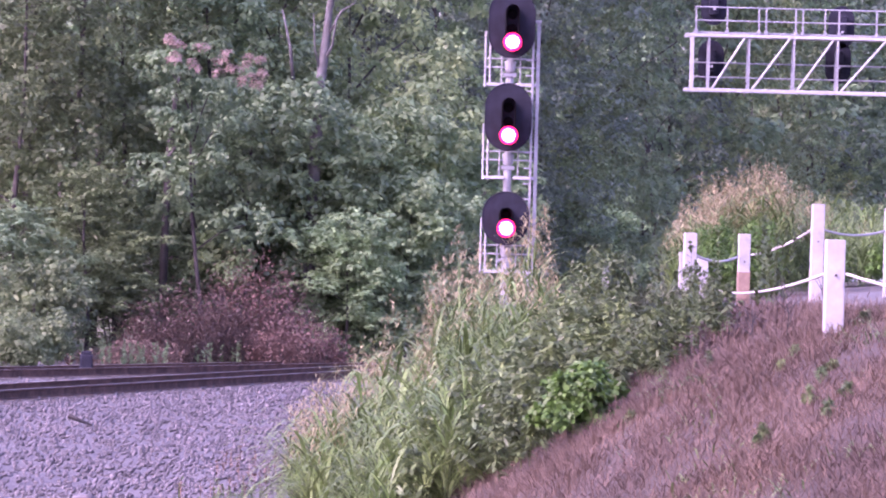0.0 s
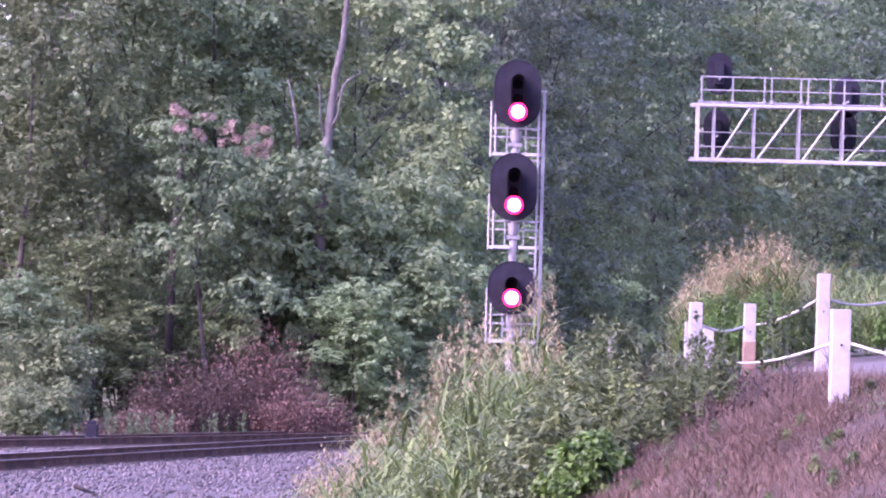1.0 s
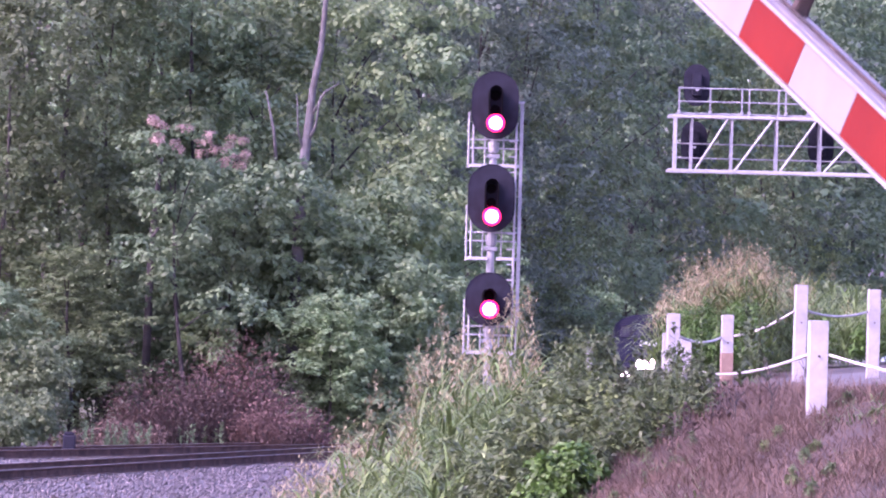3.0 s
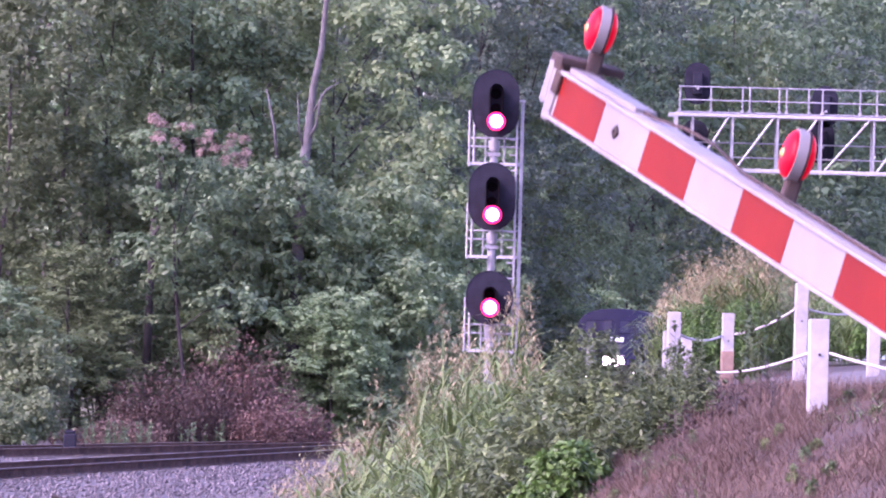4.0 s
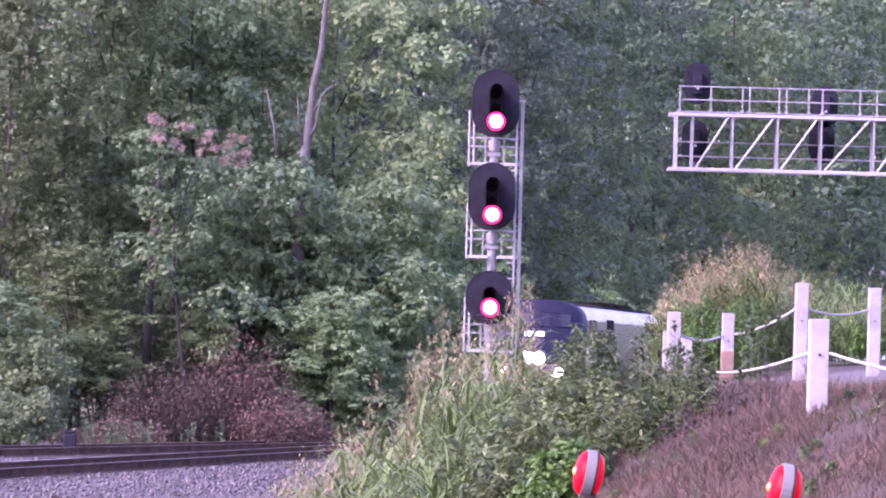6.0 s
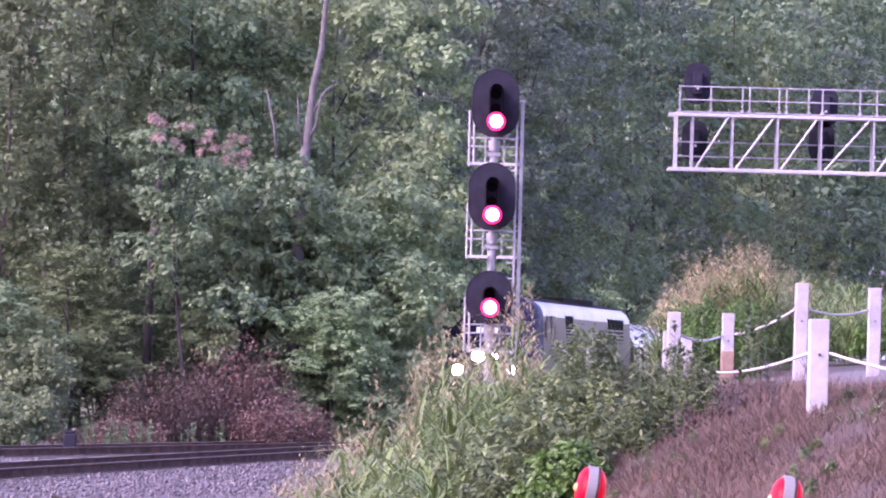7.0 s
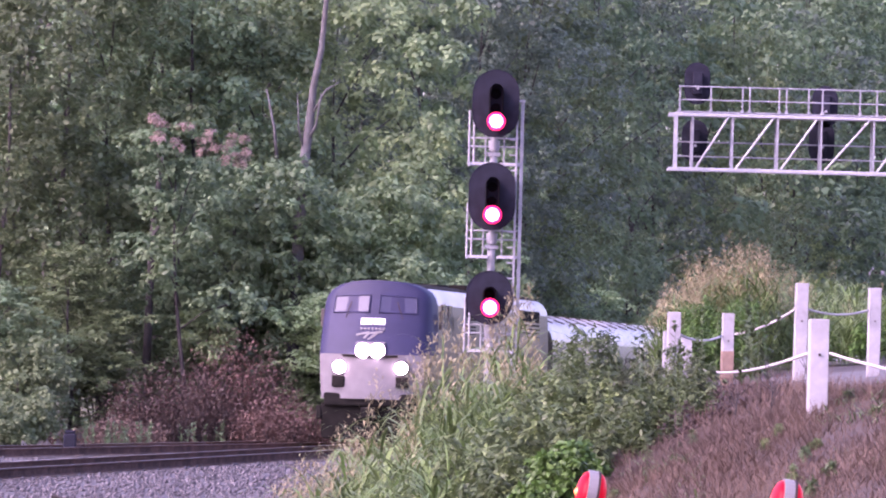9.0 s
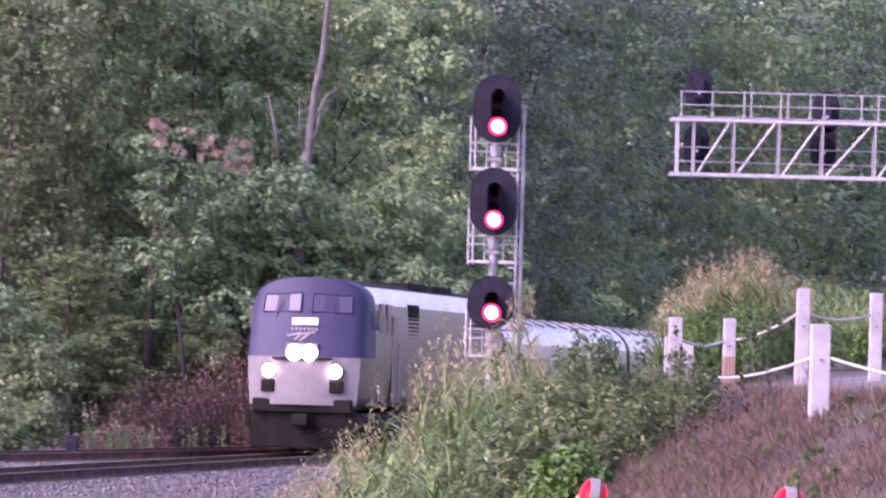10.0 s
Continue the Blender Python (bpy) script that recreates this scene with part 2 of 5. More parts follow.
# ---- leaves ----
def sprigs(rng, centres, outward, leaf, count=6, spread=1.0):
    """Fans of small folded leaves, one fan at each centre."""
    n = len(centres)
    up = outward + np.array([0, 0, 0.7]) + rng.normal(0, 0.24, (n, 3))
    up /= np.linalg.norm(up, axis=1)[:, None]
    side = np.cross(up, rng.normal(0, 1, (n, 3)))
    side /= np.linalg.norm(side, axis=1)[:, None]
    other = np.cross(up, side)
    V, k0 = [], rng.uniform(0, math.tau, n)
    for k in range(count):
        a = k0 + k * math.tau / count + rng.normal(0, 0.25, n)
        d = side * np.cos(a)[:, None] + other * np.sin(a)[:, None] + up * rng.normal(0.0, 0.2, (n, 1))
        w = np.cross(up, d)
        L = leaf * rng.uniform(0.6, 1.25, (n, 1))
        p = centres + d * leaf * 0.35 * spread
        V.append(np.stack([p, p + d * L * 0.5 + w * L * 0.32 + up * L * 0.05, p + d * L - up * L * 0.18, p + d * L * 0.5 - w * L * 0.32 + up * L * 0.05], 1))
    V = np.concatenate(V).reshape(-1, 3)
    q = np.arange(len(V) // 4)[:, None] * 4
    F = np.concatenate([q + np.array([[0, 1, 2]]), q + np.array([[0, 2, 3]])])
    return V, F


def crown(rng, lobes, density, leaf, count=6):
    """Leaf fans over rounded lobes (x, y, z, radius, height), thick at the skin and thin inside."""
    C, O = [], []
    for x, y, z, r, h in lobes:
        n = int(density * r * (r + h))
        d = rng.normal(0, 1, (n, 3))
        d /= np.linalg.norm(d, axis=1)[:, None]
        keep = d[:, 2] > rng.uniform(-1.1, 0.2, n)
        d = d[keep]
        lump = 1 + 0.16 * np.sin(d[:, 0] * 5 + x * 3) * np.cos(d[:, 1] * 4 + y * 2) + 0.12 * np.sin(d[:, 2] * 9 + z)
        rad = lump * rng.uniform(0.45, 1.0, len(d)) ** 0.45
        C.append(np.array([x, y, z]) + d * rad[:, None] * np.array([r, r, h]))
        O.append(d)
    return sprigs(rng, np.concatenate(C), np.concatenate(O), leaf, count)


def unit(v):
    return v / np.maximum(1e-6, np.linalg.norm(v, axis=1))[:, None]


def leaf_faces(rng, at, normal, leaf, droop=0.35, slim=0.62):
    """One pointed leaf at each place, facing along its normal, the tip hanging outward and down."""
    n = len(at)
    tip = unit(np.cross(normal, rng.normal(0, 1, (n, 3)))) + normal * np.array([0.5, 0.5, 0.0]) - np.array([0, 0, droop])
    tip = unit(tip)
    side = unit(np.cross(normal, tip))
    L = (leaf * rng.uniform(0.6, 1.3, n))[:, None]
    V = np.stack([at, at + tip * L * 0.5 + side * L * slim / 2, at + tip * L - normal * L * 0.12, at + tip * L * 0.45 - side * L * slim / 2], 1).reshape(-1, 3)
    return V, np.arange(4 * n).reshape(n, 4)


def boughs(rng, lobes, leaf, clump=0.45, leaves=34, cover=1.5, flat=0.62):
    """Foliage in three sizes: lobes (x, y, z, radius, height) carry tufts, and tufts carry single leaves on their upper side."""
    C, R, D = [], [], []
    for x, y, z, r, h in lobes:
        n = max(5, int(cover * 2.3 * r * (0.5 * r + h) / (clump * clump)))
        d = unit(rng.normal(0, 1, (n, 3)))
        d = d[d[:, 2] > rng.uniform(-1.0, -0.15, n)]
        k = len(d)
        C.append(np.array([x, y, z]) + d * np.array([r, r, h]) * (rng.uniform(0.5, 1.12, (k, 1))))
        R.append(clump * rng.uniform(0.55, 1.35, k))
        D.append(d)
    C, R, D = np.concatenate(C), np.concatenate(R), np.concatenate(D)
    n = len(C)
    at = np.repeat(C, leaves, 0)
    rad = np.repeat(R, leaves)[:, None]
    d = unit(rng.normal(0, 1, (n * leaves, 3)) + np.repeat(D, leaves, 0) * 0.55 + np.array([0, 0, 0.55]))
    at = at + d * rad * np.array([1.0, 1.0, flat]) * rng.uniform(0.35, 1.05, (n * leaves, 1))
    normal = unit(d * 0.7 + np.array([0, 0, 0.55]) + rng.normal(0, 0.33, d.shape))
    return leaf_faces(rng, at, normal, leaf)


def tree(name, seed, tall, wide, leaf_mat, label, low=0.06, leaf=0.20, bark=None, lobes_n=30, limbs_n=6, clump=0.45, leaves=30, cover=1.15, girth=0.7, lump=1.0):
    """A broadleaved tree: bent trunk with limbs, and boughs of leaf tufts from near the ground to the top."""
    rng = np.random.default_rng(seed)
    ob = thing(name, Matrix(), label, "tree", "trees of the wood")
    bm = bmesh.new()
    lean = rng.normal(0, 0.03, 2)
    pts = [(lean[0] * z + 0.12 * math.sin(z * 0.6 + seed), lean[1] * z, z) for z in np.linspace(-0.6, tall * 0.9, 9)]
    r = (0.009 * tall + 0.03) * girth
    path_tube(bm, pts, [r * (1.15 - 1.05 * k / 8) for k in range(9)], 8)
    lobes = []
    for k in range(lobes_n):
        f = low + (0.95 - low) * (k + 0.5) / lobes_n
        a = k * 2.4 + rng.uniform(-0.6, 0.6)
        reach = wide * math.sqrt(max(0.05, 1 - max(0.0, (f - 0.55) / 0.45) ** 2)) * rng.uniform(0.30, 0.85)
        rad = wide * rng.uniform(0.28, 0.52) * lump
        lobes.append((math.cos(a) * reach + lean[0] * tall * f, math.sin(a) * reach + lean[1] * tall * f, tall * f, rad, rad * rng.uniform(0.5, 0.8)))
    part("trunk", bm, bark or BARK, ob, smooth=True)
    for x, y, z, rad, h in lobes[:: max(1, lobes_n // limbs_n)]:
        bm = bmesh.new()
        zz = z * 0.82
        base = Vector((lean[0] * zz, lean[1] * zz, zz))
        tip = Vector((x, y, z))
        path_tube(bm, [base, base.lerp(tip, 0.5) + Vector((0, 0, 0.15)), tip], [r * 0.35, r * 0.22, 0.02], 6)
        part("limb", bm, bark or BARK, ob, smooth=True)
    V, F = boughs(rng, lobes, leaf, clump, leaves, cover)
    stuff("crown", V, F, leaf_mat, ob)
    return ob


def bush(name, seed, m, wide, tall, leaf_mat, label, density=130, leaf=0.16, lobes_n=9, category="bush"):
    rng = np.random.default_rng(seed)
    ob = thing(name, m, label, category, "")
    lobes = []
    for k in range(lobes_n):
        a, f = k * 2.4, (k + 0.5) / lobes_n
        rr = wide * 0.62 * math.sqrt(f) * rng.uniform(0.7, 1.1)
        rad = wide * rng.uniform(0.20, 0.36)
        z = tall * rng.uniform(0.25, 0.85) * (1 - 0.5 * rr / wide)
        lobes.append((math.cos(a) * rr, math.sin(a) * rr, z, rad, min(rad, tall * 0.35)))
    V, F = boughs(rng, lobes, leaf, wide * 0.13, int(density / 5), 1.3)
    stuff("foliage", V, F, leaf_mat, ob)
    for x, y, z, rad, h in lobes[:5]:
        bm = bmesh.new()
        path_tube(bm, [(x * 0.1, y * 0.1, -0.2), (x * 0.5, y * 0.5, z * 0.55), (x, y, z)], [0.035, 0.025, 0.01], 6)
        part("stem", bm, BARK, ob, smooth=True)
    return ob


def wood():
    rnd = random.Random(5)
    kinds = [tree("oak_tree", 1, 16, 3.5, MID, "tall broadleaved tree with mid-green crown in the wood", lobes_n=21, clump=0.55, lump=1.15),
             tree("maple_tree", 2, 14, 3.2, LIGHT, "light-green broadleaved tree at the edge of the wood"),
             tree("elm_tree", 3, 18, 3.8, DEEP, "tall dark-green tree in the shade of the wood", leaf=0.2, lobes_n=20, clump=0.55, lump=1.15),
             tree("poplar_tree", 4, 16, 3.0, SAGE, "grey-green slender tree in the wood", leaf=0.22, clump=0.38),
             tree("young_maple_tree", 6, 8, 2.5, MID, "young green tree standing below taller ones", leaf=0.18, clump=0.38, lobes_n=24),
             tree("young_ash_tree", 7, 7.5, 2.3, LIGHT, "small light-green tree at the wood's edge", leaf=0.18, clump=0.36, lobes_n=24),
             tree("far_oak_tree", 9, 23, 4.6, MID, "tall green tree far back in the wood", leaf=0.40, clump=0.75, leaves=13, limbs_n=3, lobes_n=18, cover=1.1, lump=1.2),
             tree("far_elm_tree", 10, 24, 4.8, DEEP, "tall dark-green tree far back in the wood", leaf=0.38, clump=0.75, leaves=13, limbs_n=3, lobes_n=18, cover=1.1, lump=1.2),
             tree("olive_tree", 12, 15, 3.3, OLIVE, "shaded olive-green tree at the edge of the wood", leaf=0.2, clump=0.5),
             tree("young_sage_tree", 13, 7.5, 2.5, SAGE, "young grey-green tree at the wood's edge", leaf=0.2, clump=0.36, lobes_n=24)]
    natural = [16, 14, 18, 16, 8, 7.5, 23, 24, 15, 7.5]
    # the edge of the wood beyond the tracks: kind, x, y, height
    spots = [(8, -14.4, 146, 15), (8, -12.6, 143, 13), (8, -11.3, 147, 16), (8, -9.9, 150, 15), (0, -8.8, 153, 16), (8, -10.2, 140.5, 5.6), (4, -12.0, 138, 4.2),
             (4, -7.7, 144.5, 5.2), (0, -7.3, 151, 15), (4, -6.0, 146, 8.5), (1, -5.6, 153, 14.5), (1, -3.4, 154, 15), (5, -5.0, 148, 6.6),
             (9, -3.7, 147, 7.3), (9, -2.5, 149, 7.4), (5, -1.5, 151, 8.6), (9, -0.4, 153, 7.0), (9, -3.2, 144, 4.2), (9, -1.4, 146, 5.4), (9, 0.6, 158, 4.6),
             (2, -4.2, 172, 17), (2, -2.0, 176, 18), (3, -0.6, 170, 16.5), (2, 0.8, 176, 18), (2, 2.2, 184, 19), (0, -9.4, 168, 18), (1, -7.0, 170, 17),
             (4, 2.2, 168, 4.8), (4, 3.9, 180, 6.5), (9, 5.0, 190, 6), (4, 6.3, 200, 6),
             (8, 3.0, 194, 18), (0, 4.9, 200, 20), (3, 3.9, 190, 9), (0, 6.6, 207, 21), (8, 8.0, 213, 9), (2, 4.6, 225, 23), (2, 9.6, 236, 23), (1, 12.6, 240, 20), (8, 14.6, 250, 19), (0, 17.0, 262, 22), (1, 19.4, 272, 17)]
    spots = [(k, x, y, tall / natural[k]) for k, x, y, tall in spots]
    # rows further back and up the slope
    for y0, x0, x1, n in [(186, -17, -2, 4), (212, -19, 4, 5), (240, -21, 13, 8), (272, -24, 26, 12), (306, -28, 33, 13), (340, -30, 38, 13)]:
        for k in range(n):
            x = x0 + (x1 - x0) * (k + 0.5) / n + rnd.uniform(-1.0, 1.0)
            spots.append((7 if x < 2 and rnd.random() < 0.6 else 6, x, y0 + rnd.uniform(-6, 6), rnd.uniform(1.0, 1.3)))
    # beyond the bend of the line; the last four, out of view, are added to darken the train's reflections
    spots += [(6, 25.5, 334, 1.2), (7, 29.5, 353, 1.3), (6, 31, 360, 1.3), (7, 34, 380, 1.4), (6, 20, 312, 1.2), (7, 19.5, 262, 0.9), (6, 24, 281, 1.0), (6, 27.5, 292, 1.0),
              (7, 22, 330, 1.35), (6, 17, 345, 1.4), (6, 40, 300, 1.0), (7, 46, 303, 1.1), (6, 53, 298, 1.0), (7, 60, 304, 1.1)]
    # keep the line clear of trees: those too near it stand further off
    clear = []
    for k, x, y, size in spots:
        while y > 165 and abs(x - track_x(y)) < 5.0:
            y += 8
        clear.append((k, x, y, size))
    used = set()
    for k, x, y, size in clear:
        turn, stretch = rnd.uniform(0, 360), rnd.uniform(0.97, 1.05)
        ob = kinds[k] if k not in used else copy_thing(kinds[k], Matrix())
        used.add(k)
        ob.matrix_basis = pose(x, y, height(x, y), 0, 0, turn)
        ob.scale = (size ** 0.5, size ** 0.5, size * stretch)


wood()


# ---- railway ----
def rail_line(fx, slope, y0, y1, name, label):
    ang = math.degrees(math.atan(slope))
    length = (y1 - y0) / math.cos(math.atan(slope))
    m = pose(fx(y0), y0, 0, 0, 0, -ang)
    ob = thing(name, m, label, "railway track", kind="structure")
    for side in (-0.7525, 0.7525):
        bm = bmesh.new()
        prof = [(-0.07, -0.186), (0.07, -0.186), (0.07, -0.172), (0.012, -0.15), (0.012, -0.045), (0.036, -0.035), (0.036, -0.006), (0.028, -0.0005), (-0.028, -0.0005),
                (-0.036, -0.006), (-0.036, -0.035), (-0.012, -0.045), (-0.012, -0.15), (-0.07, -0.172)]
        n = 40
        rings = [[bm.verts.new((side + x, length * k / n, z + 0.004 * math.sin(k * 1.7 + side))) for x, z in prof] for k in range(n + 1)]
        for a, b in zip(rings, rings[1:]):
            for i in range(len(prof)):
                bm.faces.new((a[i], a[(i + 1) % len(prof)], b[(i + 1) % len(prof)], b[i]))
        rail = part("rail", bm, RUST, ob)
        top = bmesh.new()
        box(top, (side, length / 2, 0.0015), (0.05, length, 0.004))
        part("rail_head", top, RAILTOP, rail, "worn shiny rail head")
    bm = bmesh.new()
    box(bm, (0, 0, 0), (2.5, 0.23, 0.17), None, 0.012)
    me = bpy.data.meshes.new("tie")
    bm.to_mesh(me)
    bm.free()
    me.materials.append(TIE)
    k = 0
    while k * 0.55 < min(length, 100):
        t = new("tie", me)
        t.parent, t.location = ob, (random.uniform(-0.04, 0.04), k * 0.55 + 0.2, -0.29)
        t.rotation_euler = (0, 0, random.uniform(-0.02, 0.02))
        k += 1
    return ob


rail_line(track_x, 0.175, 62, 420, "main_track", "railway track with rusty rails on dark wooden ties")
rail_line(far_x, 0.30, 78, 142, "siding_track", "rusty second track diverging from the main line")


def ballast():
    rng = np.random.default_rng(3)
    n = 26000
    y = rng.uniform(52, 118, n)
    s = np.where(rng.random(n) < 0.8, rng.uniform(0.85, 12, n), rng.uniform(-10, 0.6, n))
    x = track_x(y) + s
    keep = (x > -0.09 * y - 0.4) & (x < -0.9 + 0.5 * np.sin(y))
    x, y = x[keep], y[keep]
    z = np.array([height(a, b) for a, b in zip(x, y)])
    shape = np.array([(1, 0, 0), (-1, 0, 0), (0, 1, 0), (0, -1, 0), (0, 0, 1), (0, 0, -1)], dtype=float)
    face = np.array([(0, 2, 4), (2, 1, 4), (1, 3, 4), (3, 0, 4), (2, 0, 5), (1, 2, 5), (3, 1, 5), (0, 3, 5)])
    size = rng.uniform(0.022, 0.05, (len(x), 1, 1)) * rng.uniform(0.6, 1.3, (len(x), 1, 3))
    a = rng.uniform(0, math.tau, len(x))
    P = shape[None] * size * rng.uniform(0.7, 1.3, (len(x), 6, 1))
    ca, sa = np.cos(a)[:, None], np.sin(a)[:, None]
    P = np.stack([P[..., 0] * ca - P[..., 1] * sa + P[..., 2] * 0.4, P[..., 0] * sa + P[..., 1] * ca, P[..., 2] + P[..., 0] * 0.3], -1)
    P += np.stack([x, y, z + 0.02], 1)[:, None]
    F = face[None] + 6 * np.arange(len(x))[:, None, None]
    tagged(stuff("ballast", P.reshape(-1, 3), F.reshape(-1, 3), STONE), "loose grey crushed-stone ballast beside the track", "ballast", kind="stuff")


ballast()


# ---- three-headed mast signal ----
def oval(w, top, bottom, n=14):
    """Outline of a signal's backboard: half circles above and below."""
    pts = []
    for k in range(n + 1):
        a = math.pi * k / n
        pts.append((w * math.cos(a), top + w * math.sin(a)))
    for k in range(n + 1):
        a = math.pi + math.pi * k / n
        pts.append((w * math.cos(a), bottom + w * math.sin(a)))
    return pts


def signal_head(parent, m, w=0.455, half=0.21, sub=True, arch_top=0.24, arch_foot=-0.42, dark=(0.19, -0.09)):
    head = part("signal_head", bmesh.new(), BLACK, parent)
    head.matrix_basis = m
    bm = bmesh.new()
    pts = oval(w, half, -half)
    a = [bm.verts.new((x, -0.02, z)) for x, z in pts]
    b = [bm.verts.new((x, 0.02, z)) for x, z in pts]
    bm.faces.new(a)
    bm.faces.new(b[::-1])
    for i in range(len(pts)):
        j = (i + 1) % len(pts)
        bm.faces.new((a[i], b[i], b[j], a[j]))
    # rolled rim
    for i in range(len(pts)):
        j = (i + 1) % len(pts)
        tube(bm, (pts[i][0], -0.02, pts[i][1]), (pts[j][0], -0.02, pts[j][1]), 0.012, n=5)
    box(bm, (0, 0.17, 0), (0.34, 0.30, 0.80), None, 0.03)
    bm.to_mesh(head.data)
    bm.free()
    if not sub:
        return head
    # long tunnel hood, an arch over the unlit lenses
    arch = [(0.135, arch_foot)] + [(0.135 * math.cos(math.pi * k / 14), arch_top + 0.135 * math.sin(math.pi * k / 14)) for k in range(15)] + [(-0.135, arch_foot)]
    hood = bmesh.new()
    ring = [[hood.verts.new((x * s, y, z)) for s, y in ((1.0, -0.02), (1.0, -0.34), (0.9, -0.34), (0.9, -0.02))] for x, z in arch]
    for p, q in zip(ring, ring[1:]):
        for i in range(3):
            hood.faces.new((p[i], p[i + 1], q[i + 1], q[i]))
    part("hood", hood, HOOD, head, "black tunnel hood")
    for z in dark:
        part("lens", bm_of(lambda b: tube(b, (0, -0.02, z), (0, -0.06, z), 0.10, 0.085, 24)), HOOD, head, "dark unlit lens")
    return head


def halo_lens(parent, z):
    lens = bmesh.new()
    tube(lens, (0, -0.10, z), (0, -0.40, z), 0.165, 0.185, 28)
    glow = part("lens_glass", lens, RIM, parent, "red glowing outer lens")
    core = bmesh.new()
    tube(core, (0, -0.38, z), (0, -0.425, z), 0.135, 0.125, 28)
    part("lens_core", core, LENS, glow, "overbright centre of the red lens")


def mast_signal():
    x0, y0 = 0.97, 100.0
    g = height(x0, y0)
    ob = thing("mast_signal", pose(x0, y0, 0, 0, 0, 2), "galvanised railway mast signal with three black heads, all showing red", "railway signal")
    zs = (6.96, 5.12, 3.29)
    bm = bm_of(lambda b: (tube(b, (0, 0.42, g - 0.3), (0, 0.42, 7.1), 0.085, 0.075, 14), box(b, (0, 0.42, g + 0.05), (0.5, 0.5, 0.3), None, 0.02)))
    part("mast", bm, GALV, ob, smooth=False)
    for i, z in enumerate(zs):
        if i < 2:
            head = signal_head(ob, pose((0.0, -0.03)[i], 0, z + 0.37))
            halo_lens(head, -0.37)
        else:
            # the lowest head is a short one with two lenses
            head = signal_head(ob, pose(-0.03, 0, z + 0.20), half=0.07, arch_top=0.08, arch_foot=-0.25, dark=(0.07,))
            halo_lens(head, -0.20)
        part("bracket", bm_of(lambda b: box(b, (0, 0.30, z + 0.1), (0.14, 0.26, 0.12), None, 0.01)), GALV, ob)
        part("collar", bm_of(lambda b: tube(b, (0, 0.36, z - 0.55), (0, 0.36, z - 0.35), 0.10, 0.12, 12)), GALV, ob)
        part("clamp", bm_of(lambda b: box(b, (0, 0.42, z - 0.62), (0.26, 0.2, 0.08), None, 0.01)), GALV, ob)
    # platforms with side rails under each head
    for z in (6.14, 4.30, 2.44):
        for sx in (-0.27, 0.31):
            bm = bm_of(lambda b: [box(b, (sx, 0.15 + 0.09 * k, z), (0.40, 0.05, 0.06), None, 0.006) for k in range(4)])
            part("platform", bm, GALVW, ob, "bright grated platform")
        for sx in (-0.50, -0.40):
            part("guard_post", bm_of(lambda b: tube(b, (sx, 0.15 + 0.2 * (sx > -0.45), z - 0.05), (sx, 0.15 + 0.2 * (sx > -0.45), z + 1.05), 0.021)), GALV, ob)
        for dz in (0.35, 0.52):
            part("guard_bar", bm_of(lambda b: tube(b, (-0.50, 0.36, z + dz), (0.5, 0.36, z + dz), 0.017)), GALVW, ob)
        for sx in (-0.17, 0.20):
            part("hanger", bm_of(lambda b: tube(b, (sx, 0.30, z), (sx, 0.30, z + 0.75), 0.014)), GALV, ob)
    # ladder
    for sx, r in ((0.44, 0.028), (0.545, 0.045)):
        part("ladder_rail", bm_of(lambda b: box(b, (sx, 0.10 + (sx - 0.44), (g - 0.2 + 7.42) / 2), (r * 1.5, 0.05, 7.42 - g + 0.2), None, 0.008)), GALV, ob)
    part("ladder_top", bm_of(lambda b: box(b, (0.46, 0.14, 7.40), (0.26, 0.06, 0.05), None, 0.006)), GALVW, ob)
    z = g + 0.3
    while z < 7.3:
        part("rung", bm_of(lambda b: tube(b, (0.30, 0.10, z), (0.46, 0.10, z), 0.014)), GALVW, ob)
        z += 0.305
    return ob


mast_signal()


